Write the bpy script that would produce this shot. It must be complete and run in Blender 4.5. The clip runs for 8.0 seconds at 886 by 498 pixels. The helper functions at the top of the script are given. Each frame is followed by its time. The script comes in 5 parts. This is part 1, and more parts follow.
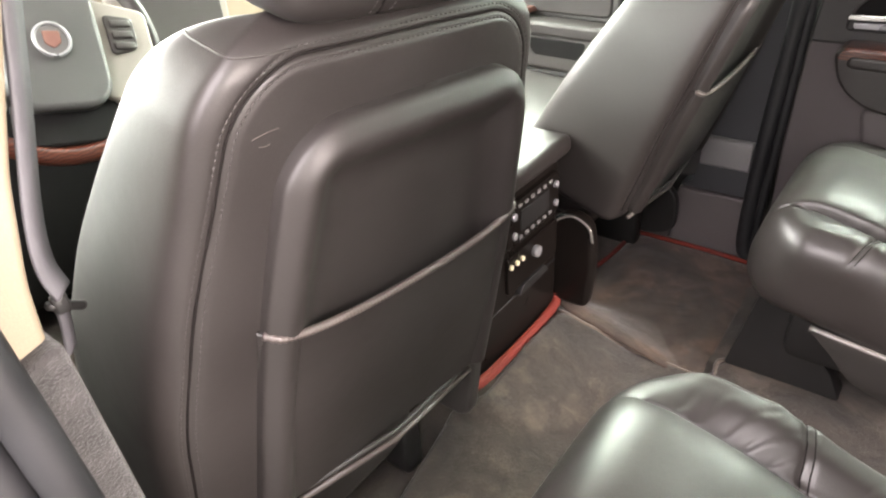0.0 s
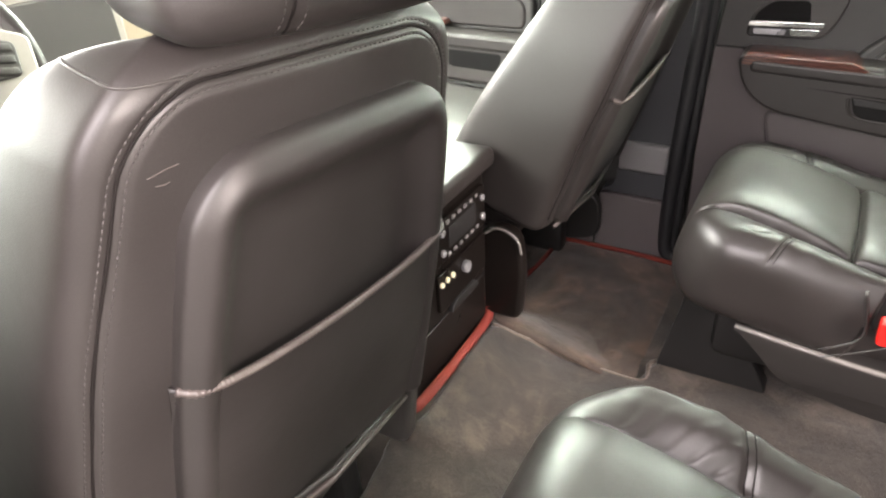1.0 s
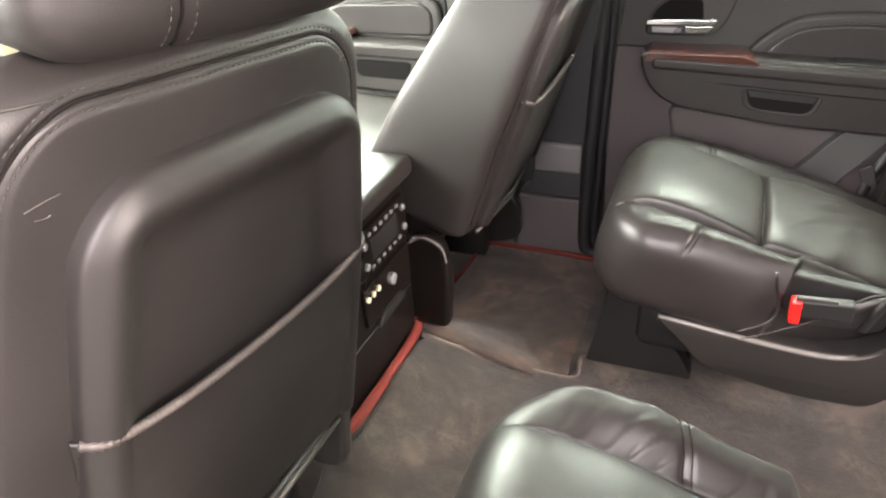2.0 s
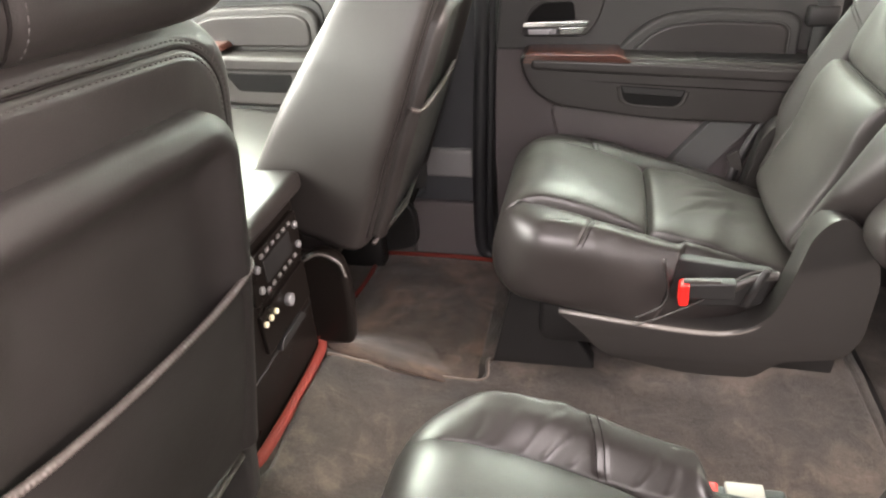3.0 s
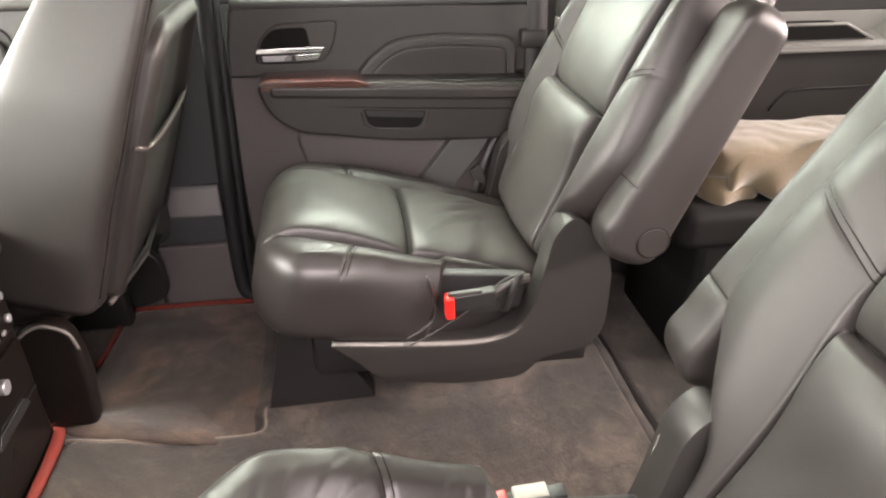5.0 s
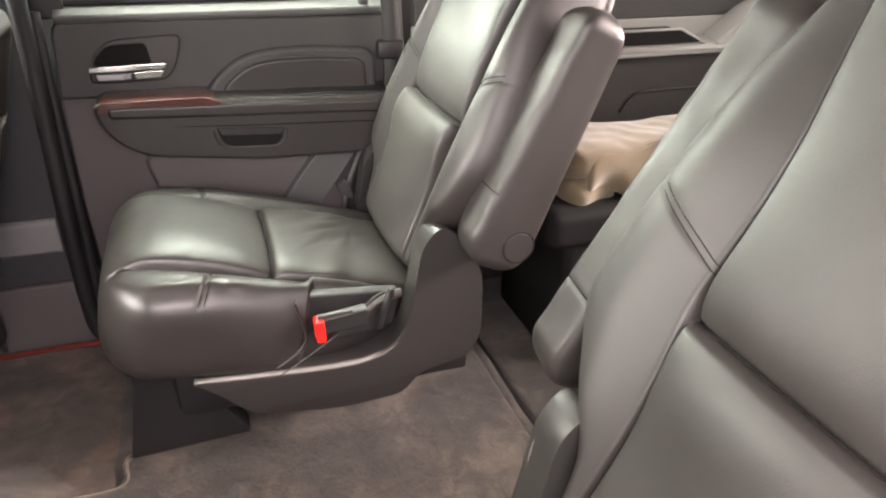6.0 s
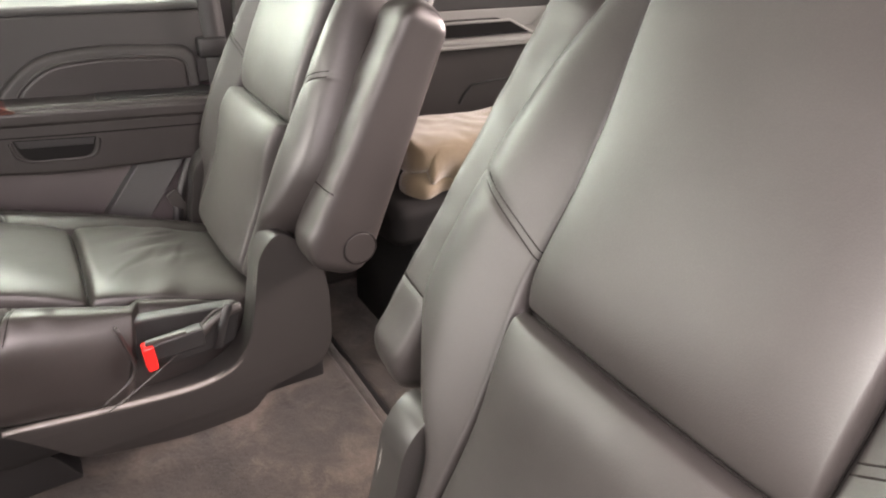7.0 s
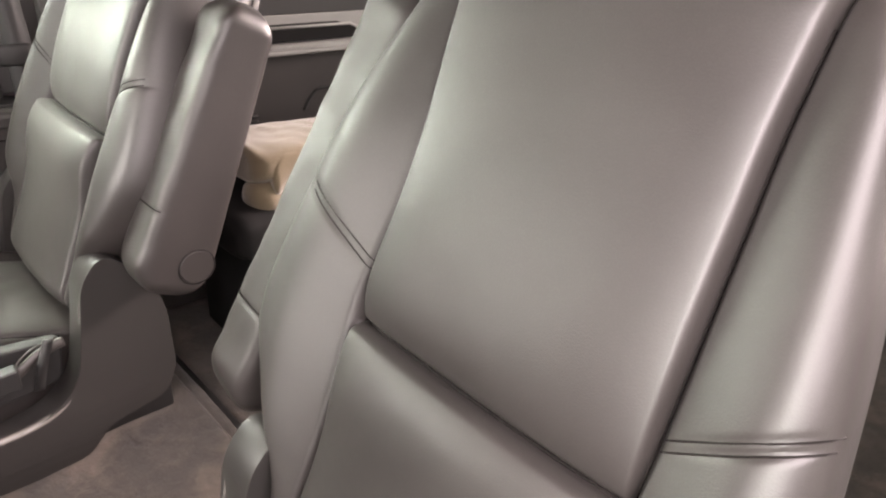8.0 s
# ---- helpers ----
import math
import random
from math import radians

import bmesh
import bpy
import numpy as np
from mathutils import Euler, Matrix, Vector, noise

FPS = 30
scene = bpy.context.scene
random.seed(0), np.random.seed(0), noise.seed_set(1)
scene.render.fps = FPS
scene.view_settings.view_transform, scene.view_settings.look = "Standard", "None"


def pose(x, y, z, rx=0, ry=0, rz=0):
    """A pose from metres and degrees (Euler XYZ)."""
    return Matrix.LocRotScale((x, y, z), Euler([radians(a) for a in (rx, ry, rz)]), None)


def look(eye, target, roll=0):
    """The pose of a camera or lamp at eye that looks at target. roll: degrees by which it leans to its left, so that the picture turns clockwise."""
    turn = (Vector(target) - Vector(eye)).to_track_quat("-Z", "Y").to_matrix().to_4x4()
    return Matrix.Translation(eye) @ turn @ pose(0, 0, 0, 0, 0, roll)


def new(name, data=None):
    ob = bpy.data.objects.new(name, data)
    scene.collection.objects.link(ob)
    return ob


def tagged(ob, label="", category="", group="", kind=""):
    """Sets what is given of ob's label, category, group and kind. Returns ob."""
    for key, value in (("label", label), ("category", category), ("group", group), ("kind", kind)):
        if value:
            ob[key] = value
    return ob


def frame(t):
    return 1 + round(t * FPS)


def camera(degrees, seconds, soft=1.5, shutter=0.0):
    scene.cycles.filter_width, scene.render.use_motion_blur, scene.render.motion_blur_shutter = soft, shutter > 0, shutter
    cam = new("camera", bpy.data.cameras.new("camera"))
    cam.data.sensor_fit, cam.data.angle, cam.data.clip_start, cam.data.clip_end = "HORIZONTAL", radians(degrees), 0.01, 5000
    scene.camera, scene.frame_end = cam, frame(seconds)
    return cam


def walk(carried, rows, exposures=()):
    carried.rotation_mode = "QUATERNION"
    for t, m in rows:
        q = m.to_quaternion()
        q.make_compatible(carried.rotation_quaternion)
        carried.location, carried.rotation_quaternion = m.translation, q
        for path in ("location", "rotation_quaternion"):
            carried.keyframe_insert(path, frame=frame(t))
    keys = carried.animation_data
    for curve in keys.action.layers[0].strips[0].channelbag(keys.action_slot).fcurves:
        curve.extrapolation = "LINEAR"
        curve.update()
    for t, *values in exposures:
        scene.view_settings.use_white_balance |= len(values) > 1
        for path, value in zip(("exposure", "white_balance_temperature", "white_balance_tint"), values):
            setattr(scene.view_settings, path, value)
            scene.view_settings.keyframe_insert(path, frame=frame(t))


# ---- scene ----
cam = camera(68.4, 8.0, soft=2.2)
PATH = [
    (0, (-0.826, -0.191, 0.975), (0.473, 0.895, -0.09), -4.8),
    (0.5, (-0.81, -0.177, 0.972), (0.564, 0.821, -0.084), -4.5),
    (1, (-0.795, -0.168, 0.971), (0.642, 0.741, -0.083), -4.3),
    (1.5, (-0.784, -0.162, 0.966), (0.715, 0.651, -0.08), -4.2),
    (3, (-0.756, -0.157, 0.955), (0.897, 0.263, -0.089), -4.1),
    (3.5, (-0.741, -0.156, 0.951), (0.959, 0.074, -0.076), -2.9),
    (4, (-0.732, -0.157, 0.949), (0.983, -0.096, -0.079), -2.1),
    (5.5, (-0.701, -0.186, 0.931), (0.991, -0.628, -0.039), 1.0),
    (6, (-0.691, -0.209, 0.928), (0.955, -0.818, -0.031), 1.3),
    (6.5, (-0.683, -0.232, 0.92), (0.894, -1.007, -0.035), 1.7),
    (7, (-0.681, -0.263, 0.918), (0.787, -1.227, -0.039), 2.5),
    (7.5, (-0.687, -0.284, 0.921), (0.657, -1.425, -0.023), 3.5),
    (8, (-0.691, -0.302, 0.917), (0.54, -1.576, -0.011), 4.3),
]
walk(cam, [(t, look(eye, target, roll)) for t, eye, target, roll in PATH], exposures=[(0.0, 0.13, 6500, 11), (5.5, 0.12, 6700, 15), (8.0, -0.01, 6700, 18)])

from mathutils.bvhtree import BVHTree

# ---- light ----
HALL_TOP = 4.0
world = bpy.data.worlds.new("showroom_light")
scene.world = world
world.use_nodes = True
wn, wl = world.node_tree.nodes, world.node_tree.links
# a bright hall: pale walls near eye level, stronger light from above
geo_n = wn.new("ShaderNodeTexCoord")
sep = wn.new("ShaderNodeSeparateXYZ")
wl.new(geo_n.outputs["Generated"], sep.inputs["Vector"])
lift = wn.new("ShaderNodeMapRange")
lift.interpolation_type = "SMOOTHSTEP"
lift.inputs["From Min"].default_value, lift.inputs["From Max"].default_value = 0.20, 0.62
lift.inputs["To Min"].default_value, lift.inputs["To Max"].default_value = 2.1, HALL_TOP
wl.new(sep.outputs["Z"], lift.inputs["Value"])
wl.new(lift.outputs["Result"], wn["Background"].inputs["Strength"])
wn["Background"].inputs["Color"].default_value = (1.0, 0.955, 0.885, 1)


def area(name, at, target, w, h, watts, colour=(1, 1, 1), spread=180):
    """A soft lamp in an opening of the cabin, where the showroom's light comes in."""
    data = bpy.data.lights.new(name, "AREA")
    data.shape, data.size, data.size_y, data.energy, data.color = "RECTANGLE", w, h, watts, colour
    data.spread = radians(spread)
    ob = new(name, data)
    ob.matrix_world = look(at, target)
    return ob


area("opening_light_left", (-1.25, -0.12, 1.36), (-0.20, -0.50, 0.5), 1.1, 0.8, 60, (1.0, 0.895, 0.915))
area("opening_light_right", (0.97, 0.42, 1.04), (0.30, 0.30, 0.35), 2.3, 0.5, 118, (0.90, 1.0, 0.85), 115)
area("opening_light_front", (0.1, 1.80, 1.04), (0.55, 0.60, 0.50), 2.0, 0.5, 105, (0.98, 0.97, 0.90), 120)
area("opening_light_front_left", (-1.65, 1.35, 1.25), (-0.45, 0.35, 0.72), 1.2, 0.8, 105, (0.94, 1.0, 0.90))
area("opening_light_back", (-0.6, -2.8, 1.30), (-0.35, 0.3, 0.70), 1.2, 0.6, 74, (1.0, 0.87, 0.81), 60)


# ---- materials ----
def base_material(name):
    m = bpy.data.materials.new(name)
    m.use_nodes = True
    return m, m.node_tree.nodes, m.node_tree.links, m.node_tree.nodes["Principled BSDF"]


def ramp(nodes, links, fac, stops):
    r = nodes.new("ShaderNodeValToRGB")
    els = r.color_ramp.elements
    els[0].position, els[0].color = stops[0][0], (*stops[0][1], 1)
    els[1].position, els[1].color = stops[-1][0], (*stops[-1][1], 1)
    for p, c in stops[1:-1]:
        e = els.new(p)
        e.color = (*c, 1)
    links.new(fac, r.inputs["Fac"])
    return r.outputs["Color"]


def surface(name, dark, light, rough=(0.4, 0.55), patch=6.0, grain=300.0, bump=0.15, bump_size=0.001,
            kind="noise", metal=0.0, sheen=0.0, spec=0.5, coat=0.0, sag=0.0):
    """A procedural surface: colour patches and grain at two scales, uneven gloss and fine relief."""
    m, n, l, p = base_material(name)
    co = n.new("ShaderNodeTexCoord").outputs["Object"]
    a = n.new("ShaderNodeTexNoise")
    a.inputs["Scale"].default_value, a.inputs["Detail"].default_value = patch, 6
    l.new(co, a.inputs["Vector"])
    if kind == "leather":
        g = n.new("ShaderNodeTexVoronoi")
        g.inputs["Scale"].default_value = grain
        gout = g.outputs["Distance"]
    else:
        g = n.new("ShaderNodeTexNoise")
        g.inputs["Scale"].default_value, g.inputs["Detail"].default_value = grain, 4
        gout = g.outputs["Fac"]
    l.new(co, g.inputs["Vector"])
    mix = n.new("ShaderNodeMath")
    mix.operation = "MULTIPLY_ADD"
    l.new(gout, mix.inputs[0])
    mix.inputs[1].default_value = 0.25
    l.new(a.outputs["Fac"], mix.inputs[2])
    l.new(ramp(n, l, mix.outputs[0], [(0.35, dark), (0.85, light)]), p.inputs["Base Color"])
    mr = n.new("ShaderNodeMapRange")
    mr.inputs["From Min"].default_value, mr.inputs["From Max"].default_value = 0.3, 0.7
    mr.inputs["To Min"].default_value, mr.inputs["To Max"].default_value = rough
    l.new(a.outputs["Fac"], mr.inputs["Value"])
    l.new(mr.outputs["Result"], p.inputs["Roughness"])
    b = n.new("ShaderNodeBump")
    b.inputs["Strength"].default_value, b.inputs["Distance"].default_value = bump, bump_size
    l.new(gout, b.inputs["Height"])
    if sag:
        soft = n.new("ShaderNodeTexNoise")
        soft.inputs["Scale"].default_value, soft.inputs["Detail"].default_value, soft.inputs["Distortion"].default_value = 26, 2, 0.0
        l.new(co, soft.inputs["Vector"])
        b2_ = n.new("ShaderNodeBump")
        b2_.inputs["Strength"].default_value, b2_.inputs["Distance"].default_value = 0.5, sag
        l.new(soft.outputs["Fac"], b2_.inputs["Height"])
        l.new(b2_.outputs["Normal"], b.inputs["Normal"])
    l.new(b.outputs["Normal"], p.inputs["Normal"])
    p.inputs["Metallic"].default_value = metal
    p.inputs["Specular IOR Level"].default_value = spec
    p.inputs["Coat Weight"].default_value = coat
    p.inputs["Sheen Weight"].default_value = sheen
    return m


LEATHER = surface("leather", (0.0145, 0.0123, 0.0116), (0.0250, 0.0213, 0.0202), (0.40, 0.50), 5, 700, 0.12, 0.0006, "leather", sag=0.0011)
SATLEATHER = surface("polished_seat_leather", (0.0145, 0.0123, 0.0116), (0.0250, 0.0213, 0.0202), (0.33, 0.43), 7, 700, 0.16, 0.0006, "leather", sag=0.0013)
# paler than the leather: the cord's dull pink highlight is in this colour; scuffs share it
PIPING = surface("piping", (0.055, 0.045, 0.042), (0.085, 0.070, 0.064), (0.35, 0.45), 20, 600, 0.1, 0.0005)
# much paler than the shroud: edge highlight, with some wear, put into the colour
EDGE_GLINT = surface("edge_highlight_plastic", (0.10, 0.092, 0.086), (0.14, 0.13, 0.122), (0.14, 0.2), 10, 600, 0.04, 0.0003)
# near-black leather: the shade down in the creases is put into this colour
SEAM_SHADE = surface("seam_shadow_leather", (0.006, 0.0048, 0.0046), (0.010, 0.008, 0.0077), (0.75, 0.9), 20, 600, 0.1, 0.0004, spec=0.12)
STITCH = surface("stitch_thread", (0.026, 0.022, 0.021), (0.042, 0.036, 0.034), (0.55, 0.75), 60, 900, 0.3, 0.0004)
TRIM = surface("trim_plastic", (0.028, 0.025, 0.0235), (0.040, 0.036, 0.034), (0.42, 0.55), 5, 900, 0.2, 0.0005, "leather")
SHROUD = surface("shroud_plastic", (0.0160, 0.0145, 0.0138), (0.0230, 0.0212, 0.0202), (0.30, 0.34), 3, 900, 0.12, 0.0004, "leather")
PANEL = surface("soft_door_panel", (0.030, 0.0288, 0.0276), (0.044, 0.0422, 0.0405), (0.5, 0.62), 4, 800, 0.2, 0.0005, "leather")
LOWER = surface("lower_door_plastic", (0.070, 0.0595, 0.0600), (0.092, 0.0785, 0.0790), (0.55, 0.7), 4, 900, 0.25, 0.0006, "leather")
PILLAR = surface("pillar_trim", (0.026, 0.027, 0.030), (0.036, 0.037, 0.041), (0.45, 0.58), 5, 900, 0.15, 0.0005, "leather")
BLACK = surface("black_plastic", (0.008, 0.008, 0.008), (0.016, 0.015, 0.015), (0.4, 0.55), 8, 500, 0.1, 0.0005)
GLOSS = surface("gloss_black_plastic", (0.0055, 0.0043, 0.0038), (0.0085, 0.0068, 0.0060), (0.26, 0.36), 8, 400, 0.03, 0.0003, spec=0.14)
# black vinyl, also the painted shade of recesses and the third-row cavity
VOID = surface("black_vinyl_and_recess_shade", (0.005, 0.005, 0.005), (0.010, 0.009, 0.009), (0.7, 0.85), 8, 500, 0.2, 0.0006, spec=0.15)
RUBBER = surface("rubber_seal", (0.007, 0.007, 0.008), (0.014, 0.014, 0.016), (0.5, 0.65), 12, 300, 0.1, 0.0006)
CHROME = surface("chrome", (0.75, 0.75, 0.76), (0.85, 0.85, 0.85), (0.08, 0.16), 20, 200, 0.01, 0.0003, metal=1.0)
SILVER = surface("silver_plastic", (0.30, 0.30, 0.32), (0.42, 0.42, 0.43), (0.25, 0.35), 20, 400, 0.03, 0.0003, metal=0.6)
BEIGE = surface("beige_trim", (0.20, 0.160, 0.112), (0.25, 0.205, 0.148), (0.5, 0.62), 4, 700, 0.15, 0.0005, "leather")
GREYTRIM = surface("pale_grey_trim", (0.20, 0.185, 0.165), (0.27, 0.25, 0.225), (0.4, 0.55), 4, 700, 0.1, 0.0005, "leather")
GREYHUB = surface("grey_hub_trim", (0.060, 0.060, 0.060), (0.085, 0.084, 0.083), (0.4, 0.5), 5, 800, 0.15, 0.0005, "leather")
GREYDARK = surface("mid_grey_trim", (0.11, 0.105, 0.105), (0.15, 0.145, 0.145), (0.45, 0.55), 5, 800, 0.15, 0.0005, "leather")
SHELF = surface("shelf_grey_trim", (0.29, 0.287, 0.268), (0.36, 0.356, 0.336), (0.35, 0.45), 4, 700, 0.1, 0.0005, "leather")
RED = surface("red_plastic", (0.55, 0.012, 0.010), (0.68, 0.02, 0.015), (0.3, 0.4), 20, 200, 0.02, 0.0003)
WOODCORE = surface("copper_enamel", (0.16, 0.07, 0.055), (0.22, 0.11, 0.09), (0.35, 0.45), 30, 200, 0.02, 0.0003)
REDTAPE = surface("red_binding", (0.10, 0.009, 0.005), (0.17, 0.020, 0.011), (0.7, 0.9), 25, 500, 0.5, 0.001)
WEBBING = surface("belt_webbing", (0.060, 0.058, 0.064), (0.090, 0.088, 0.097), (0.5, 0.65), 30, 900, 0.4, 0.0006)
BLANKET = surface("tan_fleece", (0.100, 0.073, 0.042), (0.150, 0.114, 0.070), (0.85, 0.98), 14, 350, 0.6, 0.002, sheen=0.4)
SILLCARPET = surface("grey_sill_carpet", (0.010, 0.0088, 0.0088), (0.045, 0.041, 0.041), (0.9, 1.0), 70, 500, 1.0, 0.003, sheen=0.2)
LAMPDOT = surface("ivory_plastic", (0.75, 0.68, 0.45), (0.85, 0.80, 0.58), (0.4, 0.5), 30, 200, 0.02, 0.0003)
SHELL = surface("cabin_shell", (0.30, 0.275, 0.25), (0.36, 0.33, 0.30), (0.8, 0.95), 3, 500, 0.3, 0.001)
GROUND = surface("showroom_concrete", (0.26, 0.25, 0.24), (0.34, 0.33, 0.32), (0.5, 0.7), 0.8, 60, 0.2, 0.002)


def carpet_material(name="brown_carpet", warm=(1.0, 1.0, 1.0)):
    """Brown plush: brushed patches, tufts and fibres."""
    m, n, l, p = base_material(name)
    co = n.new("ShaderNodeTexCoord").outputs["Object"]
    total = None
    for scale, detail, warp, weight in ((5, 5, 1.0, 0.74), (24, 4, 0.7, 0.36), (170, 3, 0.0, 0.16), (700, 2, 0.0, 0.16)):
        t = n.new("ShaderNodeTexNoise")
        t.inputs["Scale"].default_value, t.inputs["Detail"].default_value, t.inputs["Distortion"].default_value = scale, detail, warp
        l.new(co, t.inputs["Vector"])
        k = n.new("ShaderNodeMath")
        k.operation = "MULTIPLY_ADD"
        l.new(t.outputs["Fac"], k.inputs[0])
        k.inputs[1].default_value = weight
        if total is None:
            k.inputs[2].default_value = 0.0
        else:
            l.new(total, k.inputs[2])
        total = k.outputs[0]
    tint = lambda c: tuple(k * w for k, w in zip(c, warm))
    l.new(ramp(n, l, total, [(0.54, tint((0.0105, 0.0076, 0.0057))), (0.71, tint((0.0265, 0.0198, 0.0148))), (0.92, tint((0.084, 0.064, 0.049)))]), p.inputs["Base Color"])
    p.inputs["Roughness"].default_value, p.inputs["Sheen Weight"].default_value = 0.95, 0.2
    b = n.new("ShaderNodeBump")
    b.inputs["Strength"].default_value, b.inputs["Distance"].default_value = 0.9, 0.006
    l.new(total, b.inputs["Height"])
    l.new(b.outputs["Normal"], p.inputs["Normal"])
    return m


def wood_material():
    m, n, l, p = base_material("glossy_wood_veneer")
    co = n.new("ShaderNodeTexCoord").outputs["Object"]
    w = n.new("ShaderNodeTexWave")
    w.bands_direction = "Z"
    w.inputs["Scale"].default_value, w.inputs["Distortion"].default_value, w.inputs["Detail"].default_value = 55, 7, 4
    l.new(co, w.inputs["Vector"])
    l.new(ramp(n, l, w.outputs["Fac"], [(0.1, (0.030, 0.0062, 0.0034)), (0.55, (0.056, 0.0130, 0.0068)), (0.95, (0.086, 0.0230, 0.0120))]), p.inputs["Base Color"])
    p.inputs["Roughness"].default_value, p.inputs["Coat Weight"].default_value, p.inputs["Coat Roughness"].default_value = 0.3, 0.8, 0.08
    return m


def glass_material():
    m, n, l, p = base_material("window_glass")
    p.inputs["Base Color"].default_value = (0.9, 0.95, 0.93, 1)
    p.inputs["Roughness"].default_value, p.inputs["Transmission Weight"].default_value, p.inputs["IOR"].default_value = 0.01, 1.0, 1.45
    return m


CARPET, WOOD, GLASS = carpet_material(), wood_material(), glass_material()
WARMCARPET = carpet_material("rust_brown_carpet", (1.45, 1.15, 0.98))
MATEDGE = surface("mat_edge_plush", (0.060, 0.044, 0.033), (0.120, 0.092, 0.072), (0.9, 1.0), 40, 500, 0.8, 0.002, sheen=0.3)


# ---- builders ----
def thing(name, at, label, category, group="", kind=""):
    ob = new(name)
    ob.empty_display_size = 0.1
    ob.location = at
    return tagged(ob, label, category, group, kind)


def attach(ob, parent):
    """Parts are modelled in world places; the parent's shift is undone here."""
    ob.parent = parent
    base = parent
    while base.parent:
        base = base.parent
    if base is parent:
        ob.matrix_parent_inverse = parent.matrix_basis.inverted()
    return ob


def mesh_of(name, verts, faces, material, smooth=True):
    me = bpy.data.meshes.new(name)
    me.from_pydata([tuple(v) for v in verts], [], [tuple(f) for f in faces])
    me.materials.append(material)
    me.update()
    if smooth:
        me.shade_smooth()
    return me


def part(name, geo, material, parent=None, label="", smooth=True, flat_angle=0):
    """Links a bmesh or (verts, faces) as one mesh object under a thing or a part."""
    if isinstance(geo, tuple):
        me = mesh_of(name, geo[0], geo[1], material, smooth)
    else:
        bmesh.ops.recalc_face_normals(geo, faces=geo.faces)
        me = bpy.data.meshes.new(name)
        geo.to_mesh(me)
        geo.free()
        me.materials.append(material)
        if smooth:
            me.shade_smooth()
    if flat_angle:
        me.set_sharp_from_angle(angle=radians(flat_angle))
    for f in me.polygons:
        if f.loop_total > 12:
            f.use_smooth = False
    ob = new(name, me)
    if label:
        ob["label"] = label
    if parent:
        attach(ob, parent)
    return ob


def smoothstep(a, b, x):
    t = np.clip((x - a) / (b - a), 0, 1)
    return t * t * (3 - 2 * t)


def bend(v, xs, ys):
    """A smooth curve through points, for widths and depths along a pad."""
    xs, ys = np.asarray(xs, float), np.asarray(ys, float)
    s = np.diff(ys) / np.diff(xs)
    t = np.concatenate([[s[0]], np.where(s[:-1] * s[1:] > 0, 2 * s[:-1] * s[1:] / (s[:-1] + s[1:] + 1e-12), 0), [s[-1]]])
    v = np.clip(v, xs[0], xs[-1])
    i = np.clip(np.searchsorted(xs, v) - 1, 0, len(xs) - 2)
    h = xs[i + 1] - xs[i]
    q = (v - xs[i]) / h
    return ((1 + 2 * q) * (1 - q) ** 2 * ys[i] + q * (1 - q) ** 2 * h * t[i] + q * q * (3 - 2 * q) * ys[i + 1] + q * q * (q - 1) * h * t[i + 1])


def super_ring(n, k, focus=()):
    """Points of a unit rounded square, spread along its outline, closer together beside the seams named in focus."""
    t = np.linspace(0, 2 * np.pi, 6000, endpoint=False)
    c, s = np.cos(t), np.sin(t)
    r = (np.abs(c) ** k + np.abs(s) ** k) ** (-1 / k)
    x, y = r * c, r * s
    d = np.hypot(np.diff(x, append=x[:1]), np.diff(y, append=y[:1]))
    for u in focus:
        d = d * (1 + 4 * np.exp(-((np.abs(x) - u) / 0.05) ** 2))
    at = np.concatenate([[0], np.cumsum(d)])
    want = np.linspace(0, at[-1], n, endpoint=False)
    i = np.clip(np.searchsorted(at, want, side="right") - 1, 0, 5999)
    return x[i], y[i]


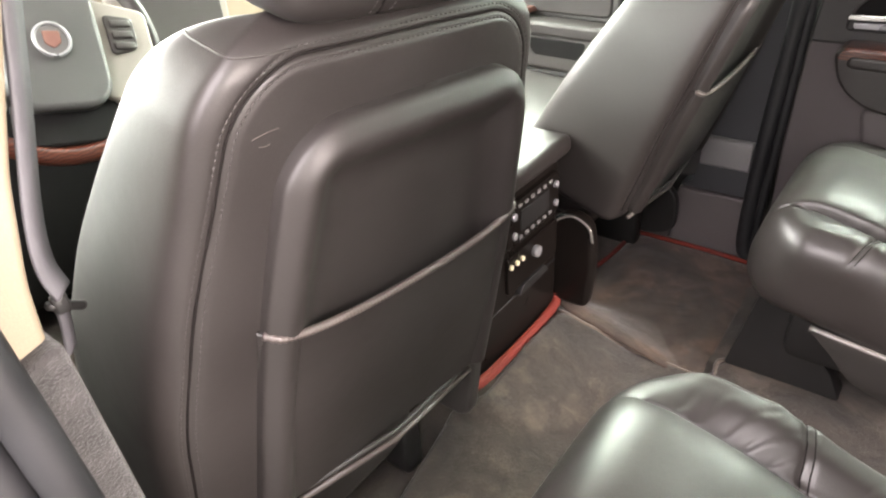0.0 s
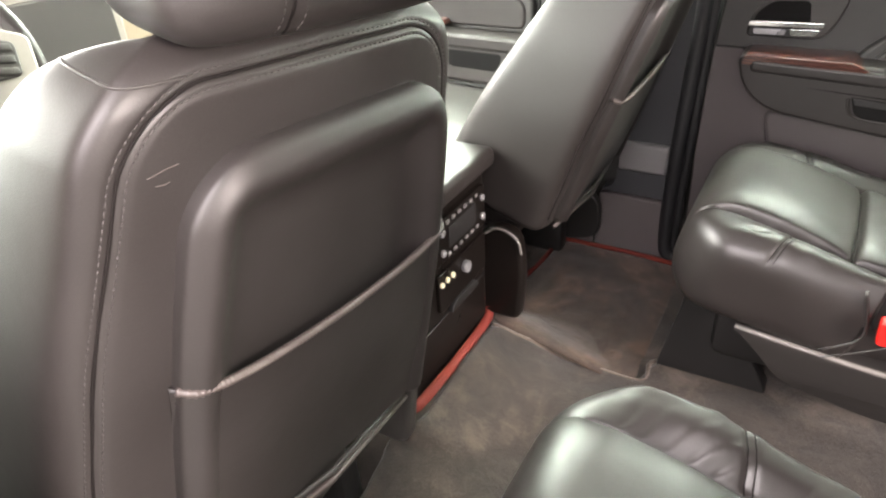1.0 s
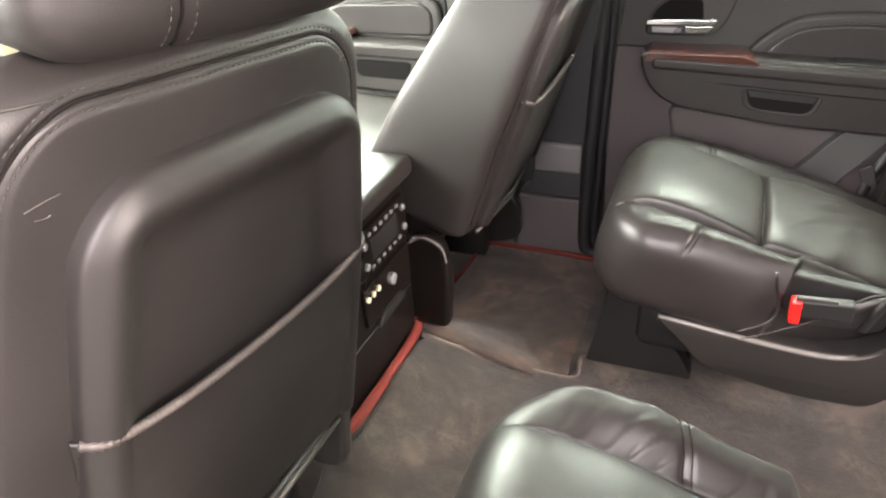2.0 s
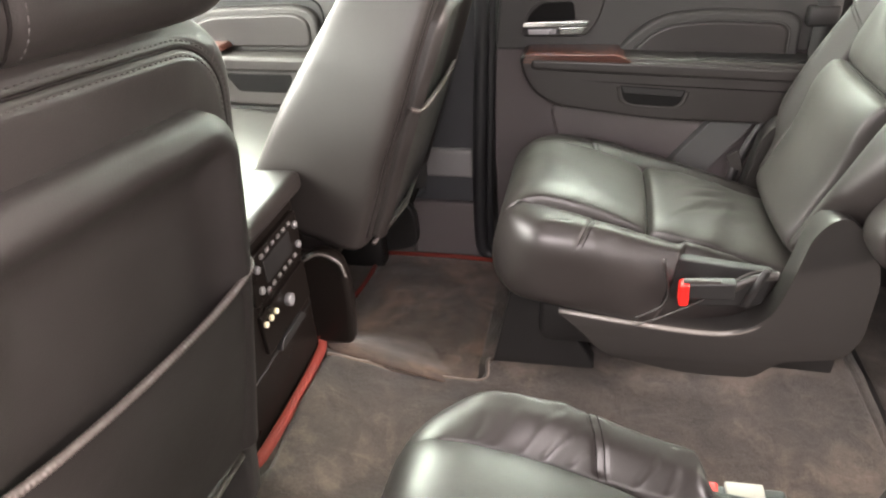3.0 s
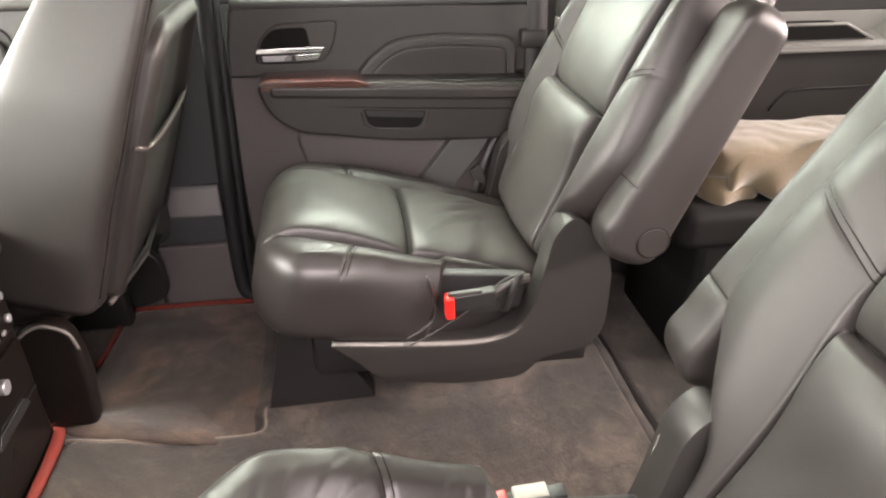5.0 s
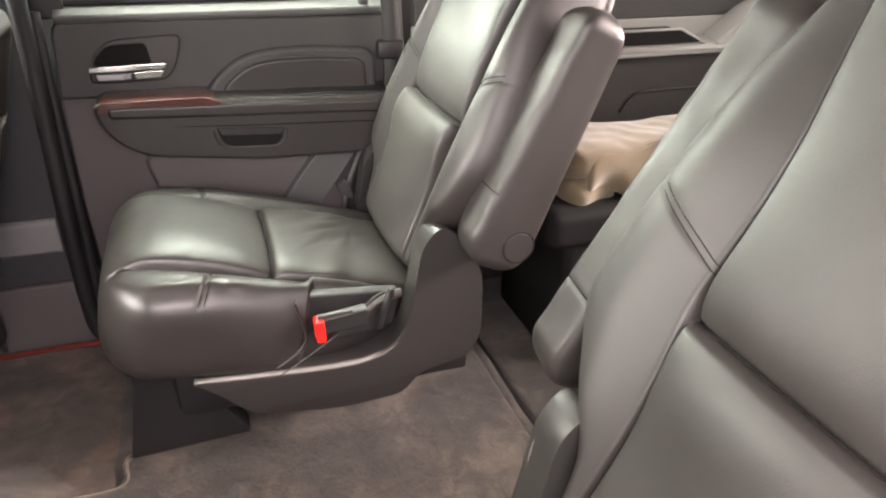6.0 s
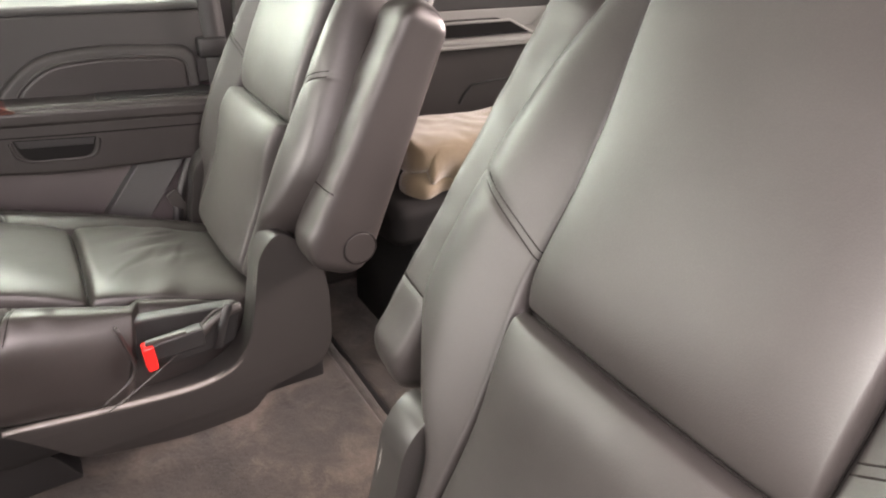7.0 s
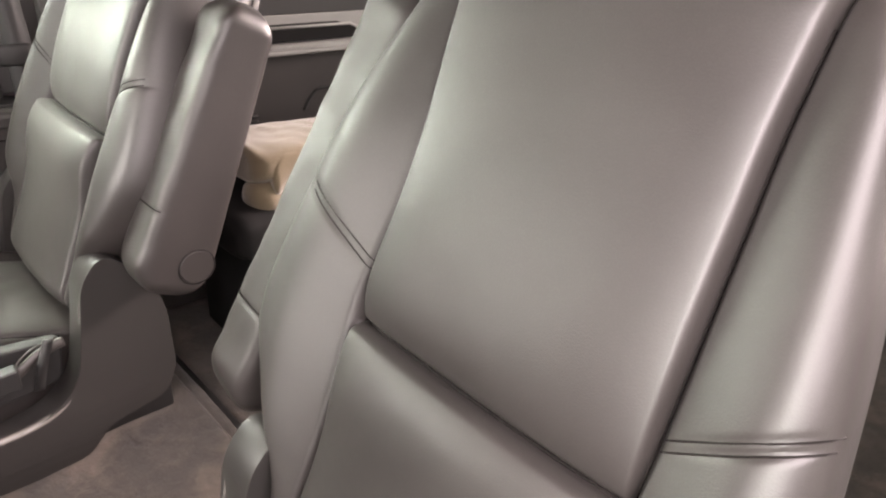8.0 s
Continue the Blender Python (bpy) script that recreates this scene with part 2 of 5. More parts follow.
def loft(m, length, width, depth, k=4.0, round_w=(0.05, 0.05), round_d=(0.04, 0.04), nu=160, nv=120,
         centre=None, front=None, back=None, edge=None, edge_in=None, ue=0.55, rows=(), mirror=1):
    """A stuffed pad along local z. width(v), depth(v): half sizes; round_*: end rounding in metres (bottom, top);
    front, back (x, z): relief on the two broad sides; edge(z): half width of the sewn insert, which the grid follows at the share ue;
    rows: heights of cross seams. Returns verts (nv, nu, 3) in the world, the ring, and the local x and z."""
    rmax0, rmax1 = max(round_w[0], round_d[0], 0.001), max(round_w[1], round_d[1], 0.001)
    zz = np.linspace(0, length, 6000)
    dens = np.ones_like(zz)
    for r in rows:
        dens = dens + 3.5 * np.exp(-((zz - r) / 0.015) ** 2)
    dens = dens + 2 * np.clip(1 - zz / rmax0, 0, 1) ** 2 + 2 * np.clip(1 - (length - zz) / rmax1, 0, 1) ** 2
    dens = dens + 14 * np.clip(1 - zz / (0.12 * rmax0), 0, 1) + 14 * np.clip(1 - (length - zz) / (0.12 * rmax1), 0, 1)
    cum = np.cumsum(dens)
    z = np.interp(np.linspace(cum[0], cum[-1], nv), cum, zz)
    z[0], z[-1] = 1e-5, length - 1e-5
    v = z / length
    w = np.array([width(t) for t in v]) if callable(width) else np.full(len(z), width)
    d = np.array([depth(t) for t in v]) if callable(depth) else np.full(len(z), depth)

    def inset(r0, r1):
        a = np.clip((r0 - z) / max(r0, 1e-6), 0, 1)
        b = np.clip((z - (length - r1)) / max(r1, 1e-6), 0, 1)
        return r0 * (1 - np.sqrt(1 - a * a)) + r1 * (1 - np.sqrt(1 - b * b))

    w = np.maximum(w - inset(*round_w), 0.002)
    d = np.maximum(d - inset(*round_d), 0.002)
    rx, ry = super_ring(nu, k, (ue,) if edge else ())
    if edge:
        e = np.minimum(np.array([edge(t) for t in z]), 0.85 * w)[:, None]
        if edge_in:
            e = np.where(rx[None, :] > 0, e, np.minimum(np.array([edge_in(t) for t in z]), 0.85 * w)[:, None])
        au = np.abs(rx)[None, :]
        x = np.sign(rx)[None, :] * np.where(au < ue, au / ue * e, e + (au - ue) / (1 - ue) * (w[:, None] - e))
    else:
        x = rx[None, :] * w[:, None]
    y = ry[None, :] * d[:, None]
    zz = np.repeat(z[:, None], nu, 1)
    f = smoothstep(0.35, 0.95, ry)[None, :]
    b = smoothstep(0.35, 0.95, -ry)[None, :]
    if front:
        y = y + f * front(x, zz)
    if back:
        y = y - b * back(x, zz)
    if centre:
        y = y + np.array([centre(t) for t in v])[:, None]
    p = np.stack([x * mirror, y, zz, np.ones_like(x)], -1) @ np.array(m).T
    return p[..., :3], (rx, ry), x, zz


def skin(grid, flip=False, pick=None):
    """Faces of a lofted grid with its end caps; pick: a mask of the quads wanted."""
    nv, nu, _ = grid.shape
    i = np.arange(nv - 1)[:, None] * nu
    j = np.arange(nu)[None, :]
    q = np.stack([i + j, i + (j + 1) % nu, i + nu + (j + 1) % nu, i + nu + j], -1)
    if pick is not None:
        q = q[pick]
    faces = [tuple(f) for f in q.reshape(-1, 4).tolist()]
    if pick is None or pick[0].all():
        faces.append(tuple(range(nu))[::-1])
    if pick is None or pick[-1].all():
        faces.append(tuple(range((nv - 1) * nu, nv * nu)))
    if flip:
        faces = [f[::-1] for f in faces]
    verts = grid.reshape(-1, 3)
    if pick is not None:
        used = np.unique(np.concatenate([np.array(f) for f in faces]))
        new_of = {int(u): n for n, u in enumerate(used)}
        verts = verts[used]
        faces = [tuple(new_of[a] for a in f) for f in faces]
    return verts, faces


def pad(name, parent, material, m, length, width, depth, label="", mirror=1, **kw):
    g, *_ = loft(m, length, width, depth, mirror=mirror, **kw)
    return part(name, skin(g, mirror < 0), material, parent, label)


def groove(d, w=0.004, deep=0.004):
    return -deep * np.exp(-(d / w) ** 2)


def seam(d, w=0.004, deep=0.005, puff=0.003, spread=0.018):
    """A sewn seam: a sharp valley with the stuffing swelling beside it."""
    return -deep * np.exp(-(d / w) ** 2) - puff * np.exp(-np.abs(d) / spread)


def crumple(x, z, seed=0, size=0.06, amount=0.0015):
    """Low soft creases of stretched leather."""
    r = np.random.RandomState(seed)
    out = np.zeros_like(x)
    for _ in range(7):
        a, b, c = r.uniform(-1, 1), r.uniform(-1, 1), r.uniform(0, 6.28)
        s = size * r.uniform(0.5, 1.6)
        out = out + np.sin((a * x + b * z) * 6.28 / s + c + 1.5 * np.sin((b * x - a * z) * 3.1 / s))
    return out * amount / 3


def tube(points, r, n=8, closed=False):
    """A round cord along points; r: radius or a radius at each point."""
    pts = [Vector(p) for p in points]
    rad = r if isinstance(r, (list, tuple)) else [r] * len(pts)
    verts, faces = [], []
    up = None
    for i, p in enumerate(pts):
        a = pts[(i - 1) % len(pts)] if closed or i > 0 else p
        b = pts[(i + 1) % len(pts)] if closed or i < len(pts) - 1 else p
        t = (b - a).normalized()
        if up is None:
            up = t.orthogonal().normalized()
        up = (up - t * up.dot(t)).normalized()
        s = t.cross(up)
        for j in range(n):
            c = 2 * math.pi * j / n
            verts.append(p + (up * math.cos(c) + s * math.sin(c)) * rad[i])
    m = len(pts)
    for i in range(m if closed else m - 1):
        for j in range(n):
            a, b = i * n, ((i + 1) % m) * n
            faces.append((a + j, a + (j + 1) % n, b + (j + 1) % n, b + j))
    if not closed:
        faces.append(tuple(range(n))[::-1])
        faces.append(tuple(range((m - 1) * n, m * n)))
    return verts, faces


def strap(points, across, w, t=0.0015):
    """A flat band along points, w wide towards the direction across."""
    verts, faces = [], []
    ac = Vector(across).normalized()
    for i, p in enumerate(points):
        p = Vector(p)
        a, b = Vector(points[max(i - 1, 0)]), Vector(points[min(i + 1, len(points) - 1)])
        d = (b - a).normalized()
        s = (ac - d * ac.dot(d)).normalized()
        nrm = d.cross(s)
        for k, h in ((-1, -1), (1, -1), (1, 1), (-1, 1)):
            verts.append(p + s * k * w / 2 + nrm * h * t)
    for i in range(len(points) - 1):
        for j in range(4):
            faces.append((4 * i + j, 4 * i + (j + 1) % 4, 4 * i + 4 + (j + 1) % 4, 4 * i + 4 + j))
    faces.append((3, 2, 1, 0))
    e = 4 * len(points) - 4
    faces.append((e, e + 1, e + 2, e + 3))
    return verts, faces


def curve(points, n=8):
    """A smooth line through a few points (Catmull-Rom)."""
    p = [Vector(a) for a in points]
    p = [p[0] * 2 - p[1]] + p + [p[-1] * 2 - p[-2]]
    out = []
    for i in range(1, len(p) - 2):
        for k in range(n):
            t = k / n
            out.append(0.5 * (2 * p[i] + (p[i + 1] - p[i - 1]) * t + (2 * p[i - 1] - 5 * p[i] + 4 * p[i + 1] - p[i + 2]) * t * t
                              + (3 * p[i] - p[i - 1] - 3 * p[i + 1] + p[i + 2]) * t ** 3))
    return out + [p[-2]]


def rounded(points, r, n=5):
    """A 2D outline with its corners rounded; r: one radius or one for each corner."""
    out = []
    m = len(points)
    for i in range(m):
        rr = r[i] if isinstance(r, (list, tuple)) else r
        p, a, b = Vector(points[i]), Vector(points[i - 1]), Vector(points[(i + 1) % m])
        da, db = (a - p), (b - p)
        ra = min(rr, da.length * 0.49, db.length * 0.49)
        s, e = p + da.normalized() * ra, p + db.normalized() * ra
        for k in range(n + 1):
            t = k / n
            out.append(s * (1 - t) ** 2 + p * 2 * t * (1 - t) + e * t * t)
    return out


def plate(outline, axis, a, b, bevel=0.003, segments=2, place=None):
    """A solid from a 2D outline, from a to b along an axis ('x': outline is y, z; 'y': x, z; 'z': x, y)."""
    bm = bmesh.new()
    put = {"x": lambda p, c: (c, p[0], p[1]), "y": lambda p, c: (p[0], c, p[1]), "z": lambda p, c: (p[0], p[1], c)}[axis]
    lo = [bm.verts.new(put(p, a)) for p in outline]
    hi = [bm.verts.new(put(p, b)) for p in outline]
    n = len(outline)
    f0 = bm.faces.new(lo)
    f1 = bm.faces.new(hi[::-1])
    for i in range(n):
        bm.faces.new((lo[i], hi[i], hi[(i + 1) % n], lo[(i + 1) % n]))
    bmesh.ops.recalc_face_normals(bm, faces=bm.faces)
    if bevel:
        bmesh.ops.bevel(bm, geom=list({e for f in (f0, f1) for e in f.edges}), offset=bevel, segments=segments, profile=0.5, affect="EDGES", clamp_overlap=True)
    if place is not None:
        bm.transform(place)
    return bm


def block(lo, hi, bevel=0.004, segments=2, place=None):
    bm = bmesh.new()
    bmesh.ops.create_cube(bm, size=1)
    s = [hi[i] - lo[i] for i in range(3)]
    c = [(hi[i] + lo[i]) / 2 for i in range(3)]
    bm.transform(Matrix.Translation(c) @ Matrix.Diagonal((*s, 1)))
    if bevel:
        bmesh.ops.bevel(bm, geom=list(bm.edges), offset=min(bevel, min(s) * 0.45), segments=segments, profile=0.5, affect="EDGES", clamp_overlap=True)
    if place is not None:
        bm.transform(place)
    return bm


def disc(at, axis, r, h, n=32, bevel=0.002):
    """A short round body standing on at along axis."""
    bm = bmesh.new()
    bmesh.ops.create_cone(bm, cap_ends=True, segments=n, radius1=r, radius2=r, depth=h)
    if bevel:
        bmesh.ops.bevel(bm, geom=[e for e in bm.edges if len(e.link_faces) == 2 and any(len(f.verts) > 4 for f in e.link_faces)], offset=bevel, segments=2, profile=0.5, affect="EDGES")
    q = Vector(axis).normalized().to_track_quat("Z", "Y").to_matrix().to_4x4()
    bm.transform(Matrix.Translation(Vector(at) + Vector(axis).normalized() * h / 2) @ q)
    return bm


def ring(at, axis, r, tube_r, n=40, k=8):
    q = Vector(axis).normalized().to_track_quat("Z", "Y").to_matrix()
    pts = [Vector(at) + q @ Vector((r * math.cos(2 * math.pi * i / n), r * math.sin(2 * math.pi * i / n), 0)) for i in range(n)]
    return tube(pts, tube_r, k, closed=True)


def stitches(name, points, parent, step=0.006, length=0.004, r=0.0006, label="sewn thread"):
    """A run of short stitches along points, one mesh."""
    pts = [Vector(p) for p in points]
    verts, faces = [], []
    run = 0.0
    nxt = 0.0
    for a, b in zip(pts, pts[1:]):
        L = (b - a).length
        while nxt <= run + L and L > 0:
            t = (nxt - run) / L
            d = (b - a).normalized()
            s = a.lerp(b, t)
            v, f = tube([s - d * length / 2, s, s + d * length / 2], [r * 0.5, r, r * 0.5], 5)
            o = len(verts)
            verts += v
            faces += [tuple(o + i for i in q) for q in f]
            nxt += step
        run += L
    return part(name, (verts, faces), STITCH, parent, label)


def drape(m, geo, points, side, lift=0.0):
    """Lays a line of local points on a lofted body, seen along local y from the given side."""
    tree = BVHTree.FromPolygons([Vector(v) for v in geo[0]], geo[1])
    d = (m.to_3x3() @ Vector((0, -side, 0))).normalized()
    out = []
    for x, z in points:
        hit = tree.ray_cast(m @ Vector((x, side * 0.5, z)), d)
        if hit[0] is not None:
            out.append(hit[0] - d * lift)
    return out


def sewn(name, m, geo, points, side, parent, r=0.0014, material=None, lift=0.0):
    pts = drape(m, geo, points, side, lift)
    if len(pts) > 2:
        # by default a cord in crease-shade colour, darkening the bottom of the valley
        part(name, tube(pts, r, 6), material or SEAM_SHADE, parent)
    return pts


def span(a, b, n):
    return [a + (b - a) * i / (n - 1) for i in range(n)]


# ---- structure ----
def floor_height(x, y):
    """The carpet rises softly over the tunnel under the console, and has small waves."""
    h = 0.07 * smoothstep(0.16, 0.36, y) * (1 - smoothstep(0.17, 0.30, np.abs(x - 0.07)))
    return h + 0.0022 * np.sin(x * 23 + 2 * np.sin(y * 9)) * np.sin(y * 17 + 1.3) + 0.0012 * np.sin(x * 61 + y * 47)


def sheet(x0, x1, y0, y1, nx, ny, height, thick=0.02, outline=None):
    xs, ys = np.meshgrid(np.linspace(x0, x1, nx), np.linspace(y0, y1, ny))
    if outline is not None:
        xs, ys = outline(xs, ys)
    zs = height(xs, ys)
    top = np.stack([xs, ys, zs], -1).reshape(-1, 3)
    low = top - np.array([0, 0, thick])
    faces = []
    for j in range(ny - 1):
        for i in range(nx - 1):
            a = j * nx + i
            faces.append((a, a + 1, a + nx + 1, a + nx))
    n = nx * ny
    rim = [i for i in range(nx)] + [j * nx + nx - 1 for j in range(1, ny)] + [(ny - 1) * nx + i for i in range(nx - 2, -1, -1)] + [j * nx for j in range(ny - 2, 0, -1)]
    for a, b in zip(rim, rim[1:] + rim[:1]):
        faces.append((b, a, a + n, b + n))
    faces.append(tuple(a + n for a in rim[::-1]))
    return np.concatenate([top, low]), faces


ground = part("ground", block((-60, -60, -0.75), (60, 60, -0.65), 0), GROUND)
tagged(ground, "grey polished concrete floor under the vehicle", "floor", kind="structure")
floor = part("floor", sheet(-0.80, 0.80, -0.722, 1.75, 90, 150, floor_height, 0.05), CARPET)
tagged(floor, "brown plush cabin carpet with a low tunnel", "floor", kind="structure")
rear_floor = part("floor_rear", sheet(-0.80, 0.80, -2.2, -0.729, 60, 60, lambda x, y: floor_height(x, y * 0.7) - 0.012, 0.04), CARPET)
tagged(rear_floor, "brown carpet behind the second row", "floor", kind="structure")
sill_gap = part("floor_trim", block((-0.8, -0.738, -0.05), (0.8, -0.719, -0.008), 0.003), BLACK)
tagged(sill_gap, "black seam strip between the carpets", "trim", kind="structure")


def mat(name, outline, label, lift=0.010, centre=None, plush=None):
    """A loose plush mat with a soft rolled edge, draped over the carpet."""
    pts = rounded(outline, 0.03)
    xs = [p[0] for p in pts]
    ys = [p[1] for p in pts]
    cx, cy = sum(xs) / len(xs), sum(ys) / len(ys)
    if centre:
        cx, cy = centre
    rings = [(0.0, -0.010), (0.0, 0.45), (0.004, 0.85), (0.012, 1.0)]
    verts, faces = [], []
    n = len(pts)

    def up(x, y, f):
        return (x, y, float(floor_height(np.array(x), np.array(y))) + lift * f)

    for inset, f in rings:
        for p in pts:
            d = Vector((cx, cy)) - Vector(p)
            q = Vector(p) + d.normalized() * inset
            verts.append(up(q.x, q.y, f))
    steps = 26
    for k in range(1, steps):
        t = k / steps
        for p in pts:
            d = Vector((cx, cy)) - Vector(p)
            q = Vector(p) + d.normalized() * (0.012 + (d.length - 0.012) * t)
            verts.append(up(q.x, q.y, 1.0))
    rows = len(rings) + steps - 1
    for r in range(rows - 1):
        for i in range(n):
            faces.append((r * n + i, r * n + (i + 1) % n, (r + 1) * n + (i + 1) % n, (r + 1) * n + i))
    verts.append(up(cx, cy, 1.0))
    for i in range(n):
        faces.append(((rows - 1) * n + i, (rows - 1) * n + (i + 1) % n, len(verts) - 1))
    ob = part(name, (verts, faces), plush or CARPET)
    return tagged(ob, label, "floor mat", "loose floor mats")


EDGE = [(0.330, -0.022), (0.303, 0.027), (0.243, 0.032), (0.238, 0.16), (0.224, 0.25), (0.206, 0.30), (0.203, 0.352)]
aisle_mat = mat("floor_mat", [(-0.70, -0.70), (0.50, -0.70), (0.50, -0.02)] + EDGE + [(0.07, 0.352), (-0.11, 0.345), (-0.15, 0.39), (-0.70, 0.30)],
                "brown plush mat lying over the aisle carpet", centre=(0.1, -0.25))
part("edge_roll", tube([(p.x, p.y, float(floor_height(np.array(p.x), np.array(p.y))) + 0.0065) for p in curve([(a, b, 0) for a, b in EDGE])], 0.0046, 8), MATEDGE, aisle_mat, "paler rolled mat edge")
foot_mat = mat("floor_mat", [(0.222, 0.045), (0.70, 0.05), (0.71, 0.375), (0.30, 0.40), (0.22, 0.36)], "rust-brown plush mat in the footwell behind the passenger seat", 0.004, plush=WARMCARPET)
part("binding", tube([(0.71, 0.385, 0.006), (0.714, 0.2, 0.006), (0.705, 0.06, 0.006)], 0.006), REDTAPE, foot_mat, "red edge binding")
part("binding", tube([(0.70, 0.387, 0.006), (0.55, 0.392, 0.006), (0.50, 0.40, 0.006)], 0.006), REDTAPE, foot_mat, "red edge binding")

driver_mat = mat("floor_mat", [(-0.64, 0.60), (-0.22, 0.60), (-0.22, 1.15), (-0.64, 1.15)], "brown plush mat with a red edge in the driver's footwell", 0.008)
part("binding", tube(curve([(-0.64, 1.10, 0.012), (-0.642, 0.80, 0.014), (-0.63, 0.62, 0.014), (-0.57, 0.60, 0.014), (-0.40, 0.60, 0.012)]), 0.010), REDTAPE, driver_mat, "red edge binding")

# right-hand body side
side = thing("wall_right", (0.8, 0, 0), "dark trimmed inner side of the vehicle body", "body side", kind="structure")
part("sill", plate(rounded([(0.735, -0.05), (0.80, -0.05), (0.80, 0.045), (0.745, 0.035)], 0.015), "y", -0.75, 1.4, 0.003), TRIM, side)
part("kick_panel", plate(rounded([(0.30, 0.0), (0.36, 0.17), (1.3, 0.17), (1.3, 0.0)], 0.02), "x", 0.73, 0.76), LOWER, side, "plum-grey plastic kick panel")
part("outer_skin", block((0.90, -2.3, -0.3), (0.93, 1.9, 0.70), 0.01), BLACK, side)
part("roof_rail", block((0.60, -2.3, 1.13), (0.72, 1.0, 1.22), 0.03), SHELL, side)

pillar = thing("pillar_right", (0.76, 0.1, 0), "dark grey centre pillar trim with a black door seal", "pillar", kind="structure")
part("lower_cover", plate(rounded([(0.075, -0.02), (0.30, -0.02), (0.295, 0.158), (0.088, 0.158)], 0.010), "x", 0.735, 0.80, 0.006, 3), LOWER, pillar, "plum-grey plastic foot")
part("middle_cover", plate(rounded([(0.088, 0.166), (0.294, 0.166), (0.26, 0.185), (0.24, 0.30), (0.16, 0.315), (0.10, 0.31)], 0.010), "x", 0.737, 0.80, 0.006, 3), PILLAR, pillar)
part("step_ledge", plate(rounded([(0.715, 0.24), (0.745, 0.24), (0.745, 0.315), (0.722, 0.315)], 0.012), "y", 0.128, 0.245, 0.004), GREYDARK, pillar, "small raised grey ledge")
part("upper_cover", plate(rounded([(0.10, 0.30), (0.25, 0.30), (0.22, 0.75), (0.20, 1.15), (0.06, 1.15), (0.085, 0.75)], 0.015), "x", 0.745, 0.80, 0.008, 3), PILLAR, pillar)
part("seal", tube(curve([(0.725, 0.045, 0.012), (0.725, 0.10, 0.02), (0.728, 0.112, 0.10), (0.728, 0.108, 0.30), (0.735, 0.098, 0.55), (0.735, 0.092, 0.72), (0.70, 0.08, 1.13)]), 0.017, 12), RUBBER, pillar, "black rubber door seal")
part("seal_lip", tube(curve([(0.742, 0.05, 0.03), (0.742, 0.088, 0.04), (0.745, 0.085, 0.30), (0.75, 0.078, 0.55), (0.75, 0.072, 0.72)]), 0.010, 10), RUBBER, pillar)

# rear right door
door = thing("door_1", (0.8, -0.25, 0), "closed rear door with dark soft panel, armrest and wood strip", "door", kind="structure")
part("door_body", plate(rounded([(0.072, 0.03), (0.080, 0.30), (0.072, 0.555), (-0.62, 0.555), (-0.62, 0.20), (-0.40, 0.03)], 0.02), "x", 0.785, 0.88, 0.004), LOWER, door, "plum-grey lower door plastic")
part("upper_panel", plate(rounded([(0.072, 0.548), (0.058, 0.682), (0.045, 0.70), (-0.60, 0.69), (-0.60, 0.54)], 0.012), "x", 0.772, 0.88, 0.008, 3), PANEL, door)
# greyer than the panel below: the ledge's highlight is put into its colour
part("belt_cap", plate(rounded([(0.768, 0.692), (0.764, 0.708), (0.80, 0.722), (0.88, 0.722), (0.88, 0.692)], 0.01), "y", -0.60, 0.048, 0.006), GREYHUB, door, "window ledge with its highlight painted in paler grey")
part("window_seal", block((0.80, -0.595, 0.722), (0.815, 0.045, 0.734), 0.003), RUBBER, door)
pane = part("pane", block((0.822, -0.64, 0.70), (0.826, 0.05, 1.14), 0), GLASS, door)
pane.visible_shadow = False
part("lock_post", block((0.775, -0.565, 0.705), (0.795, -0.545, 0.722), 0.004), BLACK, door)
# padded insert with its arched surround
arch = rounded([(-0.185, 0.513), (-0.215, 0.568), (-0.285, 0.625), (-0.40, 0.635), (-0.55, 0.625), (-0.572, 0.608), (-0.575, 0.488), (-0.36, 0.488), (-0.34, 0.503)], [0.03, 0.08, 0.07, 0.05, 0.03, 0.03, 0.02, 0.02, 0.01], 6)
part("insert_surround", plate(arch, "x", 0.752, 0.785, 0.018, 6), PANEL, door)
inner = rounded([(-0.222, 0.518), (-0.245, 0.565), (-0.30, 0.607), (-0.40, 0.615), (-0.53, 0.607), (-0.550, 0.593), (-0.555, 0.498), (-0.36, 0.498)], [0.025, 0.07, 0.06, 0.04, 0.025, 0.025, 0.02, 0.01], 6)
part("insert_pad", plate(inner, "x", 0.7495, 0.78, 0.009, 4), LEATHER, door, "padded dark leather insert")
part("insert_piping", tube([(0.752, p[0], p[1]) for p in inner], 0.0026, 6, True), PANEL, door)
# pull handle
bez = rounded([(0.012, 0.578), (0.0, 0.628), (-0.035, 0.661), (-0.175, 0.668), (-0.160, 0.613), (-0.135, 0.578)], 0.02)
part("handle_bezel", plate(bez, "x", 0.764, 0.776, 0.004, 3), TRIM, door)
# flat black plate in place of the shaded hollow behind the lever
part("handle_recess_shade", plate(rounded([(0.0, 0.605), (-0.008, 0.629), (-0.035, 0.653), (-0.105, 0.655), (-0.112, 0.605)], 0.012), "x", 0.7625, 0.770, 0.002), VOID, door)
part("door_handle", plate(rounded([(0.006, 0.604), (0.004, 0.614), (-0.140, 0.616), (-0.135, 0.605)], 0.004), "x", 0.748, 0.760, 0.004, 3), CHROME, door, "bright chrome lever")
